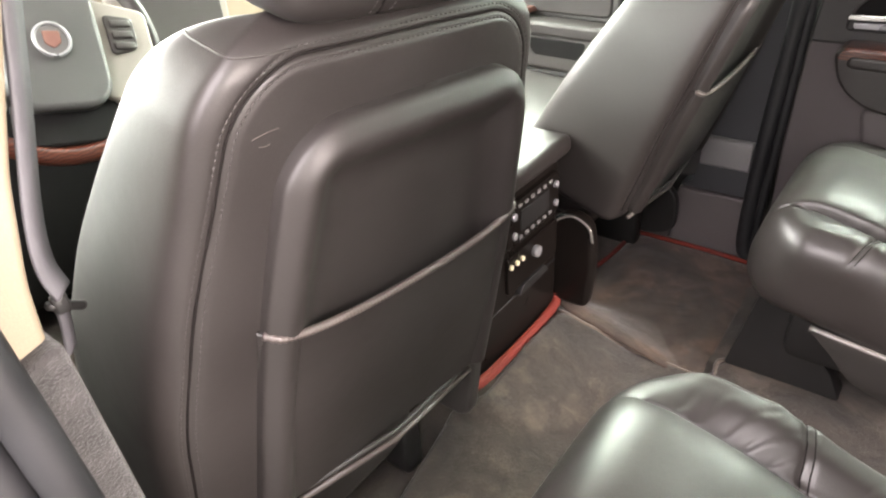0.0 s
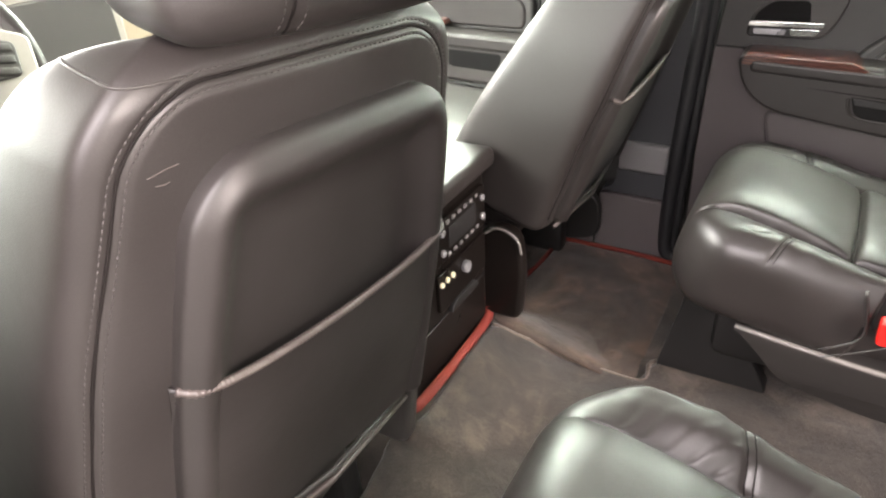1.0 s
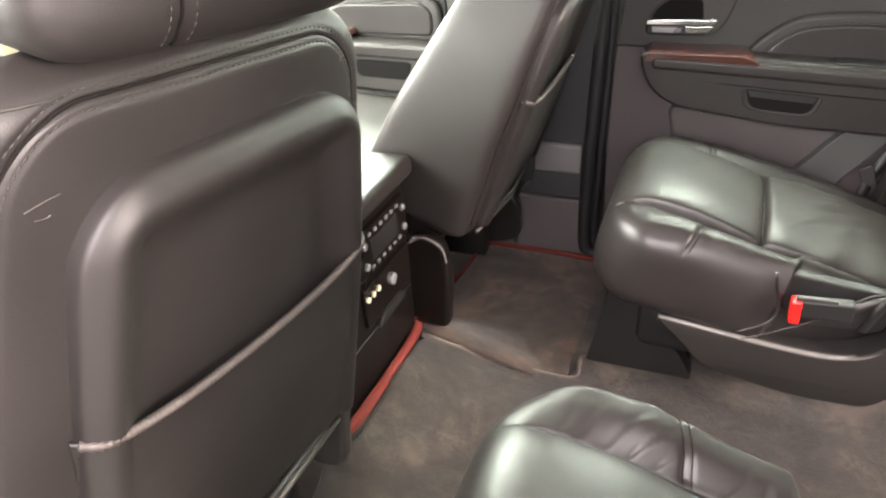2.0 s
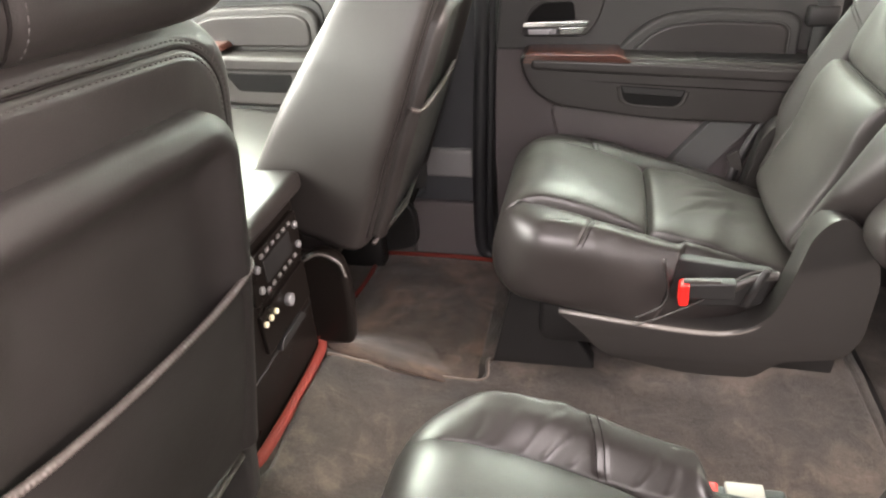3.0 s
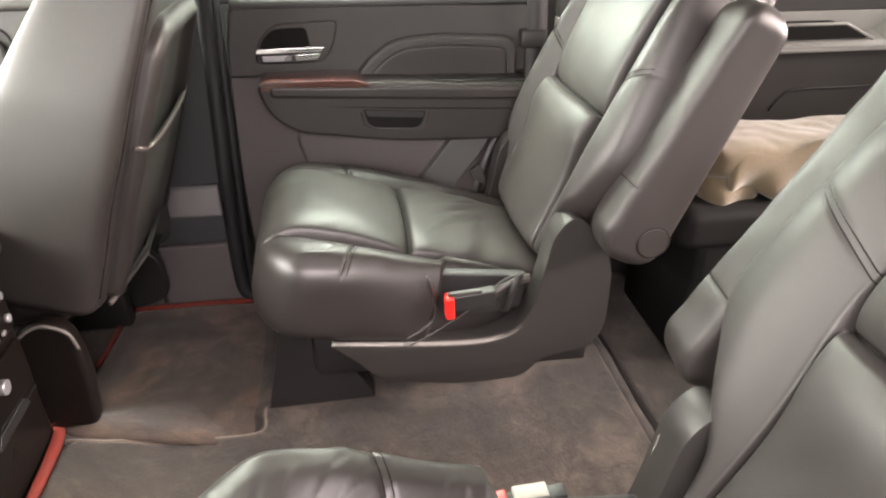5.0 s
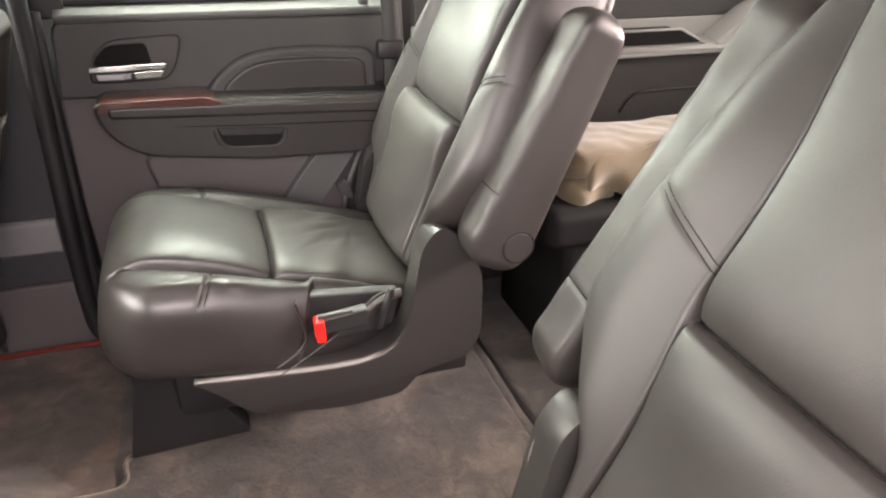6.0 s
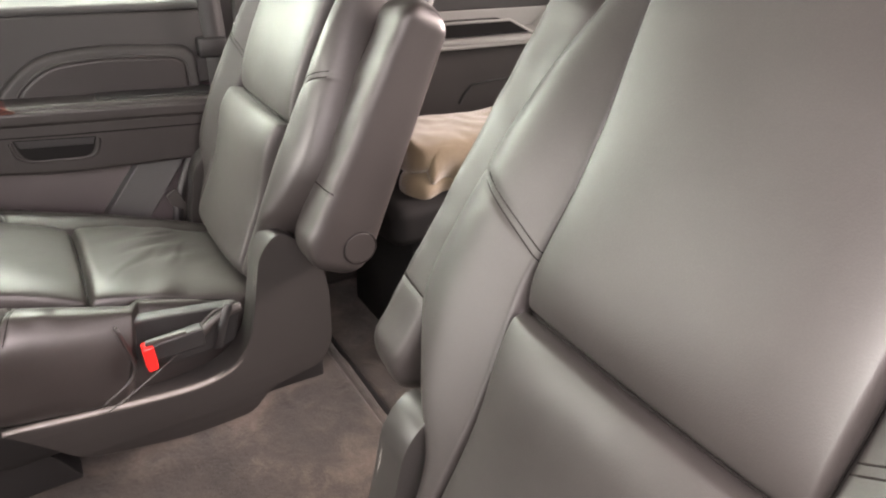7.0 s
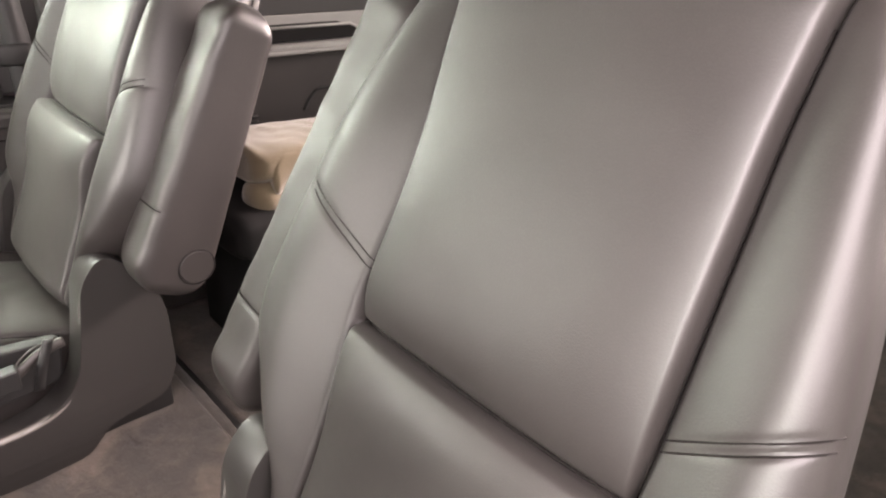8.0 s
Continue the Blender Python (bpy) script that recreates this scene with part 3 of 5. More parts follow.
part("lever_plate", plate(rounded([(0.004, 0.581), (0.004, 0.602), (-0.128, 0.602), (-0.118, 0.581)], 0.006), "x", 0.758, 0.764, 0.003), BLACK, door)
part("lever_grip", plate(rounded([(-0.078, 0.587), (-0.075, 0.601), (-0.134, 0.602), (-0.124, 0.589)], 0.004), "x", 0.749, 0.760, 0.003, 3), CHROME, door, "chrome finger grip")
part("lever_inlay", plate(rounded([(-0.008, 0.586), (-0.006, 0.598), (-0.070, 0.598), (-0.068, 0.586)], 0.003), "x", 0.754, 0.761, 0.002), SILVER, door)
# armrest along the door
arm_out = rounded([(0.008, 0.558), (-0.28, 0.551), (-0.60, 0.535), (-0.60, 0.408), (-0.30, 0.415), (-0.07, 0.445), (-0.012, 0.488)], [0.02, 0.01, 0.01, 0.01, 0.06, 0.06, 0.05], 6)
part("armrest", plate(arm_out, "x", 0.684, 0.785, 0.034, 8), LEATHER, door, "dark padded armrest")
part("armrest_top", plate(rounded([(-0.02, 0.553), (-0.30, 0.543), (-0.60, 0.527), (-0.60, 0.499), (-0.30, 0.513), (-0.02, 0.527)], 0.012), "x", 0.6785, 0.75, 0.013, 6), LEATHER, door, "padded armrest top")
# thin dark cord that paints the shade of the armrest's crease
part("armrest_seam", tube([(0.686, -0.015, 0.511), (0.6842, -0.3, 0.493), (0.6842, -0.6, 0.479)], 0.0013), SEAM_SHADE, door)
part("wood_strip", plate(rounded([(-0.002, 0.541), (-0.008, 0.561), (-0.20, 0.560), (-0.235, 0.546), (-0.22, 0.539)], 0.006), "x", 0.681, 0.772, 0.004, 3), WOOD, door, "glossy reddish wood strip")
cup = rounded([(-0.214, 0.494), (-0.226, 0.452), (-0.340, 0.446), (-0.352, 0.484)], [0.004, 0.022, 0.022, 0.004])
# no hollow here: dark plates on the armrest paint the recess's shade
part("pull_recess_shade", plate(cup, "x", 0.6830, 0.70, 0.002), VOID, door, "flat dark plate painting the pull recess's shade")
part("pull_rim", tube(curve([(0.685, -0.210, 0.490), (0.685, -0.217, 0.462), (0.686, -0.240, 0.450), (0.687, -0.285, 0.446), (0.687, -0.330, 0.444), (0.686, -0.349, 0.456), (0.685, -0.356, 0.480)]), 0.0040, 8), LEATHER, door)
part("pull_shade", plate(rounded([(-0.218, 0.492), (-0.224, 0.478), (-0.344, 0.470), (-0.349, 0.483)], 0.003), "x", 0.6815, 0.688, 0.002), BLACK, door)
part("switch_bank", plate(rounded([(-0.36, 0.541), (-0.37, 0.549), (-0.585, 0.541), (-0.585, 0.528)], 0.004), "x", 0.70, 0.766, 0.003), BLACK, door)
part("map_pocket", plate(rounded([(-0.055, 0.42), (-0.09, 0.28), (-0.14, 0.06), (-0.42, 0.06), (-0.60, 0.24), (-0.60, 0.40)], 0.03), "x", 0.765, 0.787, 0.010, 3), LOWER, door)
part("wheel_arch_trim", plate(rounded([(-0.30, 0.24), (-0.425, 0.402), (-0.52, 0.402), (-0.36, 0.18)], 0.01), "x", 0.735, 0.775, 0.008, 3), GREYHUB, door, "grey slanted plastic edge")
part("window_frame", plate(rounded([(0.03, 0.70), (0.105, 0.70), (0.09, 1.15), (0.01, 1.15)], 0.01), "x", 0.79, 0.85, 0.004), BLACK, door)

# front right door
fdoor = thing("door_2", (0.8, 0.8, 0), "closed front passenger door with dark padded panel", "door", kind="structure")
part("door_body", plate(rounded([(0.26, 0.17), (0.26, 0.72), (1.4, 0.72), (1.4, 0.17)], 0.02), "x", 0.785, 0.88, 0.004), PANEL, fdoor)
farch = rounded([(0.90, 0.560), (0.86, 0.625), (0.80, 0.655), (0.55, 0.66), (0.50, 0.64), (0.50, 0.545), (0.78, 0.55)], 0.03)
# black plate just proud of the door: painted shade of the valley round the insert
part("insert_shade_band", plate(rounded([(0.945, 0.555), (0.905, 0.640), (0.83, 0.676), (0.55, 0.680), (0.49, 0.660), (0.49, 0.545), (0.78, 0.55)], [0.03, 0.08, 0.07, 0.03, 0.03, 0.02, 0.02], 6), "x", 0.780, 0.79, 0.003), BLACK, fdoor, "flat dark band painting the shade round the insert")
part("insert_surround", plate(farch, "x", 0.762, 0.788, 0.010, 3), PANEL, fdoor)
part("insert_pad", plate(rounded([(0.865, 0.562), (0.835, 0.615), (0.79, 0.637), (0.55, 0.642), (0.52, 0.62), (0.52, 0.558)], 0.025), "x", 0.757, 0.785, 0.008, 3), LEATHER, fdoor)
part("armrest", plate(rounded([(1.0, 0.557), (0.5, 0.547), (0.5, 0.42), (0.95, 0.44)], 0.03), "x", 0.70, 0.788, 0.015, 4), TRIM, fdoor)
part("armrest_top", plate(rounded([(0.98, 0.562), (0.5, 0.550), (0.5, 0.515), (0.98, 0.528)], 0.012), "x", 0.69, 0.76, 0.010, 4), LEATHER, fdoor)
part("wood_strip", plate(rounded([(0.99, 0.580), (0.742, 0.579), (0.733, 0.566), (0.99, 0.562)], 0.005), "x", 0.706, 0.765, 0.003), WOOD, fdoor, "glossy reddish wood strip")
# flat dark plate, the pull recess's shade in its colour
part("pull_recess_shade", plate(rounded([(0.74, 0.514), (0.56, 0.510), (0.57, 0.464), (0.71, 0.468)], 0.012), "x", 0.6975, 0.71, 0.002), VOID, fdoor)
part("lower_ledge", plate(rounded([(1.1, 0.43), (0.5, 0.42), (0.5, 0.33), (1.1, 0.34)], 0.03), "x", 0.735, 0.79, 0.015, 3), TRIM, fdoor)
part("belt_cap", plate(rounded([(0.765, 0.70), (0.765, 0.72), (0.80, 0.735), (0.88, 0.735), (0.88, 0.70)], 0.01), "y", 0.26, 1.4, 0.003), TRIM, fdoor)
fp = part("pane", block((0.822, 0.15, 0.72), (0.826, 1.2, 1.14), 0), GLASS, fdoor)
fp.visible_shadow = False

# quarter trim beside the third row
quarter = thing("wall_quarter", (0.75, -1.2, 0), "dark rear quarter trim with a pale shelf", "side trim", kind="structure")
part("panel", plate(rounded([(-0.65, 0.0), (-0.65, 0.590), (-2.2, 0.590), (-2.2, 0.0)], 0.02), "x", 0.70, 0.78, 0.006), TRIM, quarter)
part("shelf", plate(rounded([(0.668, 0.584), (0.664, 0.594), (0.675, 0.606), (0.86, 0.640), (0.86, 0.584)], 0.012), "y", -2.2, -0.66, 0.006), SHELF, quarter, "pale grey moulded shelf")
# solid black plate that paints the dark inside of the slot
part("slot_shade", plate(rounded([(-1.08, 0.612), (-1.09, 0.642), (-1.33, 0.642), (-1.40, 0.612)], 0.004), "x", 0.682, 0.74, 0.003), VOID, quarter, "storage slot painted as a flat black shade plate")
part("slot_rim", tube([(0.683, -1.06, 0.645), (0.683, -1.33, 0.645), (0.683, -1.41, 0.609)], 0.0035, 8), SHELF, quarter)
part("shelf_back", plate(rounded([(-0.66, 0.60), (-0.66, 0.663), (-1.60, 0.663), (-1.60, 0.60)], 0.004), "x", 0.742, 0.775, 0.003), SHELF, quarter, "pale back of the shelf")
for i in range(4):
    part("vent_slot", block((0.692, -1.068, 0.404 + 0.012 * i), (0.705, -1.040, 0.411 + 0.012 * i), 0.002), BLACK, quarter, "black vent slot")
part("shelf_sill", tube([(0.672, -1.02, 0.598), (0.668, -1.45, 0.598), (0.668, -2.1, 0.598)], 0.006, 8), SHELF, quarter, "pale rounded shelf edge")
part("shelf_rise", plate(rounded([(-1.42, 0.595), (-1.56, 0.70), (-2.2, 0.76), (-2.2, 0.58)], 0.04), "x", 0.672, 0.86, 0.02, 4), SHELF, quarter, "pale trim rising to the rear pillar")
part("upper_band", plate(rounded([(-0.66, 0.662), (-0.66, 0.80), (-2.2, 0.80), (-2.2, 0.662)], 0.01), "x", 0.745, 0.87, 0.004), PANEL, quarter)
part("panel_crease", tube(curve([(0.699, -1.20, 0.44), (0.699, -1.225, 0.475), (0.699, -1.28, 0.49), (0.699, -1.6, 0.49), (0.699, -2.1, 0.485)]), 0.004), BLACK, quarter)
part("pillar", plate(rounded([(-0.62, 0.40), (-0.60, 0.80), (-0.58, 1.15), (-0.78, 1.15), (-0.80, 0.40)], 0.015), "x", 0.77, 0.86, 0.008), TRIM, quarter)

# left-hand pillar, sill and closing walls
lpillar = thing("pillar_left", (-0.74, 0.28, 0), "beige centre pillar trim over grey carpeted foot", "pillar", kind="structure")
part("upper_cover", plate(rounded([(-0.92, 0.70), (-0.765, 0.690), (-0.731, 0.700), (-0.725, 0.752), (-0.708, 0.82), (-0.672, 0.92), (-0.595, 1.15), (-0.84, 1.15)], 0.012), "y", 0.24, 0.40, 0.012, 3), BEIGE, lpillar)
part("lower_cover", plate(rounded([(-0.765, 0.702), (-0.726, 0.712), (-0.722, 0.55), (-0.715, 0.30), (-0.66, 0.05), (-0.78, 0.05)], 0.01), "y", 0.225, 0.42, 0.015, 3), SILLCARPET, lpillar, "grey needle-felt lining")
part("seal", tube(curve([(-0.775, 0.235, 1.1), (-0.772, 0.222, 0.80), (-0.768, 0.215, 0.66), (-0.762, 0.205, 0.45), (-0.758, 0.19, 0.15), (-0.765, 0.0, 0.02), (-0.765, -0.5, 0.02)]), 0.016, 12), RUBBER, lpillar, "black rubber door seal")
part("seal_lip", tube(curve([(-0.80, 0.25, 1.1), (-0.80, 0.235, 0.80), (-0.795, 0.225, 0.62), (-0.79, 0.215, 0.40), (-0.785, 0.20, 0.15)]), 0.014, 10), RUBBER, lpillar)
belt = tagged(part("seat_belt", strap(curve([(-0.605, 0.258, 1.12), (-0.663, 0.255, 0.92), (-0.684, 0.254, 0.85), (-0.703, 0.252, 0.79), (-0.710, 0.250, 0.755), (-0.707, 0.250, 0.731)]), (0.75, 0.65, 0), 0.020), WEBBING),
              "grey woven seat belt hanging on the pillar", "seat belt")
part("return_strap", strap(curve([(-0.702, 0.280, 0.72), (-0.703, 0.288, 0.69), (-0.706, 0.298, 0.655)]), (0.75, 0.65, 0), 0.014), WEBBING, belt)
part("anchor_arm", tube(curve([(-0.718, 0.25, 0.726), (-0.706, 0.262, 0.714), (-0.692, 0.275, 0.700)]), 0.0038, 10), BLACK, belt, "black belt anchor arm")
part("anchor", block((-0.717, 0.246, 0.716), (-0.706, 0.254, 0.732), 0.003), BLACK, belt, "black belt anchor")

lside = thing("wall_left", (-0.85, 0, 0), "left inner side of the vehicle with a carpeted sill", "body side", kind="structure")
part("sill", plate(rounded([(-0.80, -0.05), (-0.74, -0.05), (-0.75, 0.02), (-0.80, 0.03)], 0.01), "y", -0.8, 1.4, 0.003), TRIM, lside)
part("front_door", block((-0.88, 0.30, -0.05), (-0.79, 1.75, 0.70), 0.02), PANEL, lside)
part("quarter_panel", block((-0.88, -2.2, 0.0), (-0.78, -0.80, 0.70), 0.02), TRIM, lside)
part("roof_rail", block((-0.72, -2.3, 1.13), (-0.60, 1.0, 1.22), 0.03), SHELL, lside)
tagged(part("ceiling", plate(rounded([(-0.66, -2.2), (0.66, -2.2), (0.66, 0.75), (-0.66, 0.75)], 0.1), "z", 1.18, 1.24, 0.02), SHELL), "pale cloth headliner", "ceiling", kind="structure")
tagged(part("wall_back", block((-0.8, -2.32, -0.1), (0.8, -2.2, 0.75), 0.03), TRIM), "dark closed tailgate lining", "tailgate", kind="structure")


# ---- second-row captain's chairs ----
TILT_BACK = math.degrees(math.atan(0.45))


FRONT_L = 0.038


def captain_chair(s, label):
    """s: +1 for the chair beside the right door, -1 for the other; places are given for the right-hand one."""
    cx = 0.435
    ch = thing("captain_chair", (s * cx, -0.3, 0.0), label, "car seat", "second-row captain's chairs")
    mir = lambda v: [(s * p[0], p[1], p[2]) for p in v]

    def solid(name, bm, mat_, parent, lab=""):
        if s < 0:
            bm.transform(Matrix.Diagonal((-1, 1, 1, 1)))
        return part(name, bm, mat_, parent, lab, flat_angle=40)

    # backrest
    mb = Matrix.Translation((s * cx, -0.4875, 0.33)) @ pose(0, 0, 0, TILT_BACK)
    H, tee = 0.64, 0.276

    def back_edge(z, side_=1):
        """Half width of the insert: outboard (1) it narrows upwards, inboard (-1) it widens."""
        if side_ > 0:
            return float(bend(z, [0, 0.28, 0.46, 0.54, 0.64], [0.142, 0.143, 0.136, 0.133, 0.135]))
        swell = 0.013 * math.exp(-((z - 0.30) / 0.08) ** 2) if s < 0 else 0.0
        return float(bend(z, [0, 0.10, 0.29, 0.445, 0.56, 0.64], [0.134, 0.130, 0.129, 0.134, 0.147, 0.152])) + swell

    back_edge_v = np.vectorize(lambda z, x: back_edge(z, 1 if x > 0 else -1))

    def back_front(x, z):
        a = np.abs(x)
        e = back_edge_v(z, x)
        b = smoothstep(e, e + 0.075, a)
        y = (0.030 if s > 0 else 0.017) * b * (1 - 0.25 * smoothstep(0.45, 0.62, z)) - 0.004
        ins = 1 - smoothstep(e - 0.003, e + 0.003, a)
        low = 1 - smoothstep(tee - 0.003, tee + 0.003, z)
        puff = (0.010 if s > 0 else 0.006) * np.clip(1 - (a / e) ** 2, 0, 1) ** 0.7
        lumbar = (0.020 if s > 0 else 0.011) * np.exp(-((z - tee + 0.035) / 0.07) ** 2)
        upper = 0.012 * (1 - np.exp(-np.clip(z - tee, 0, 1) / 0.06))
        y = y + ins * (puff + low * lumbar + (1 - low) * upper)
        y = y + seam(a - e, 0.0035, 0.010, 0.006, 0.016)
        y = y + ins * (seam(z - tee, 0.0040, 0.009, 0.005, 0.018) - 0.008 * np.exp(-np.clip(z - tee, 0, 1) / 0.022) * (z > tee))
        cross = tee + 0.046 + 0.55 * (a - e)
        y = y + b * (seam(z - cross, 0.0028, 0.0032, 0.0015, 0.012) + groove(z - cross - 0.008, 0.0020, 0.0022))
        return y + crumple(x, z, 3, 0.16, 0.0005)

    def back_w(v):
        return float(bend(v, [0, 0.12, 0.25, 0.40, 0.6, 0.85, 1.0], [0.158, 0.172, 0.232, 0.259, 0.243, 0.207, 0.185]))

    g, (rx, ry), x, z = loft(mb, H, back_w, 0.068, k=5.5, round_w=(0.03, 0.075), round_d=(0.03, 0.045), nu=440, nv=360,
                             centre=lambda v: -0.062, front=back_front, edge=back_edge, edge_in=lambda z: back_edge(z, -1), ue=0.55, rows=(tee, tee + 0.06), mirror=s)
    # the outboard bolster is slimmer than the inboard one
    e_out, e_in = np.vectorize(lambda q: back_edge(q, 1))(z[:, :1]), np.vectorize(lambda q: back_edge(q, -1))(z[:, :1])
    slim_out = 1 - bend(z[:, :1] / H, [0, 0.2, 0.4, 0.6, 0.85, 1.0], [0, 0.10, 0.25, 0.35, 0.52, 0.52] if s > 0 else [0, 0.05, 0.12, 0.14, 0.20, 0.30])
    stout = (0.24 if s < 0 else 0.0) * smoothstep(0.2, 0.35, z[:, :1] / H) * (1 - smoothstep(0.75, 1.0, z[:, :1] / H))
    shift = np.where(x > e_out, (x - e_out) * (slim_out - 1), np.where(x < -e_in, (x + e_in) * stout, 0.0))
    g[..., 0] += s * shift
    col = (np.abs(rx) < 0.55) & (np.abs(np.roll(rx, -1)) < 0.55) & (ry > 0.5)
    row = z[:-1, 0]
    ins = col[None, :] & ((row > 0.012) & (row < H - 0.02))[:, None]
    up = ins & (row > tee)[:, None]
    lo = ins & ~up
    part("backrest", skin(g, s < 0, ~ins), LEATHER, ch)
    whole = skin(g, s < 0)
    for q in (-1, 1):
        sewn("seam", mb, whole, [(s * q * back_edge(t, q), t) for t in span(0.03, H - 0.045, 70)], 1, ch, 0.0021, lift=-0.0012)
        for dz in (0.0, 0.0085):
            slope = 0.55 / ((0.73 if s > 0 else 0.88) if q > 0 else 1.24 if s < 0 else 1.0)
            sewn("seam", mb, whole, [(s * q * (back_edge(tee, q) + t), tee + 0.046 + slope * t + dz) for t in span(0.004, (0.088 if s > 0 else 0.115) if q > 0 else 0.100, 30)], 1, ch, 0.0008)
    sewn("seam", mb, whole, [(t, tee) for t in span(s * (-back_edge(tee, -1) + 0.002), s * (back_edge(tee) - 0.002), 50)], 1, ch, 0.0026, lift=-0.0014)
    part("back_insert", skin(g, s < 0, up), LEATHER, ch)
    part("lumbar_insert", skin(g, s < 0, lo), LEATHER, ch)
    part("back_shell", skin(loft(mb, H - 0.03, lambda v: back_w(v) - 0.015, 0.012, k=5, round_w=(0.03, 0.07), round_d=(0.01, 0.01), nu=64, nv=40,
                                 centre=lambda v: -0.132, mirror=s)[0], s < 0), TRIM, ch)
    # head restraint
    mh = mb @ Matrix.Translation((0, -0.05, H + 0.035))
    hr = pad("headrest", ch, LEATHER, mh, 0.17, lambda v: 0.135 - 0.02 * v, 0.05, mirror=s, k=3.5, round_w=(0.06, 0.07), round_d=(0.03, 0.04), nu=96, nv=60,
             front=lambda x, z: 0.01 + seam(np.abs(x) - 0.075, 0.003, 0.004, 0.002))
    for q in (-0.06, 0.06):
        p0 = mb @ Vector((q, -0.05, H - 0.02))
        p1 = mb @ Vector((q, -0.05, H + 0.06))
        part("post", tube([p0, p1], 0.006, 10), CHROME, hr, "chrome post")

    # cushion
    mc = Matrix.Translation((s * cx, 0.008 if s > 0 else FRONT_L, 0.332 + (0.025 if s < 0 else 0.0))) @ pose(0, 0, 0, 90 + 13.5)
    L, cross_at = 0.54, 0.262
    cross_b = 0.165 if s > 0 else 0.210

    def cush_edge(z, side_=-1):
        """Half width of the insert: the outboard bolster (1) is the broader one."""
        if side_ > 0:
            return 0.116 + 0.012 * float(smoothstep(0.10, 0.4, z))
        return (0.150 if s > 0 else 0.132) + 0.008 * float(smoothstep(0.10, 0.4, z))

    cush_edge_v = np.vectorize(lambda z, x: cush_edge(z, 1 if x > 0 else -1))

    def cush_top(x, z):
        a = np.abs(x)
        e = cush_edge_v(z, x)
        y = 0.016 * smoothstep(e, e + 0.04, a) * smoothstep(0.05, 0.18, z)
        ins = 1 - smoothstep(e - 0.003, e + 0.003, a)
        y = y + ins * 0.014 * np.sqrt(np.clip(1 - (a / e) ** 2, 0, 1))
        y = y + ins * 0.010 * (np.exp(-((z - 0.14) / 0.10) ** 2) + 0.7 * np.exp(-((z - 0.36) / 0.08) ** 2))
        along = smoothstep(0.03, 0.06, z)
        y = y + along * seam(a - e, 0.0038, 0.009, 0.005, 0.014)
        y = y + ins * (seam(z - cross_at, 0.0045, 0.010, 0.004, 0.014) - 0.008 * np.exp(-np.clip(cross_at - z, 0, 1) / 0.022) * (z < cross_at) - 0.008 * np.exp(-np.clip(z - cross_at, 0, 1) / 0.006) * (z >= cross_at))
        bol = smoothstep(e + 0.004, e + 0.015, a)
        c2 = cross_b - 0.30 * (a - e)
        y = y + bol * (seam(z - c2, 0.003, 0.0035, 0.002, 0.012) + groove(z - c2 - 0.008, 0.0020, 0.0022))
        if s < 0:
            y = y + 0.013 * np.exp(-((z - 0.14) / 0.10) ** 2) * smoothstep(e, e + 0.05, a) + 0.013 * smoothstep(0.160, 0.205, a) * smoothstep(0.03, 0.09, z)
        wr = np.exp(-((z - 0.11) / 0.08) ** 2) * smoothstep(0.08, 0.15, a) * (1 - smoothstep(0.19, 0.22, a))
        if s > 0:
            fold = 0.0005 * wr * np.sin((z * 0.8 + a * 1.1) * 150 + 2.5 * np.sin(z * 40))
            for k, (x0, z0, dx, dz, run) in enumerate(((0.01, 0.37, 0.6, 0.8, 0.05), (-0.05, 0.35, 0.75, 0.65, 0.06), (0.06, 0.40, 0.5, 0.85, 0.04), (-0.02, 0.42, 0.9, 0.4, 0.05), (0.19, 0.19, 0.25, 0.97, 0.03), (0.20, 0.25, -0.2, 0.98, 0.04), (0.185, 0.32, 0.3, 0.95, 0.04), (-0.19, 0.10, 0.4, 0.9, 0.03))):
                along, off = (x - x0) * dx + (z - z0) * dz, (x - x0) * dz - (z - z0) * dx
                fold = fold + np.exp(-(along / run) ** 2) * (-0.0015 * np.exp(-((off + 0.004 * np.sin(along * 60 + k)) / 0.004) ** 2) + 0.0013 * np.exp(-((off - 0.009) / 0.006) ** 2))
        else:
            fold = np.zeros_like(x)
            for k, (z0, slant, reach) in enumerate(((0.070, 0.25, 0.050), (0.085, 0.55, 0.062), (0.112, 0.80, 0.070), (0.140, 0.95, 0.064), (0.172, 0.80, 0.048), (0.245, 0.4, 0.05), (0.275, 0.3, 0.045))):
                off = z - z0 - slant * (a - e) - 0.004 * np.sin(a * 90 + k)
                run = smoothstep(0.004, 0.014, a - e) * (1 - smoothstep(0.6 * reach, reach, a - e))
                fold = fold + run * (-0.0016 * np.exp(-(off / 0.0035) ** 2) + 0.0012 * np.exp(-((off - 0.008) / 0.006) ** 2))
        back_wr = 0.0016 * ins * np.exp(-((z - 0.38) / 0.06) ** 2) * np.sin((x - z) * 75 + 2 * np.sin(x * 31))
        y = y + 0.0045 * np.exp(-((a - 0.203) / 0.010) ** 2) * smoothstep(0.04, 0.09, z) * (1 - smoothstep(0.34, 0.42, z)) * (1 + 0.35 * np.sin(z * 95 + 2 * np.sin(z * 37)))
        return y + crumple(x, z, 11, 0.15, 0.0009 if s > 0 else 0.0012) + fold + back_wr

    def cush_w(v):
        return float(bend(v, [0, 0.15, 0.5, 0.74, 1.0], [0.218, 0.236, 0.230, 0.212, 0.172]))

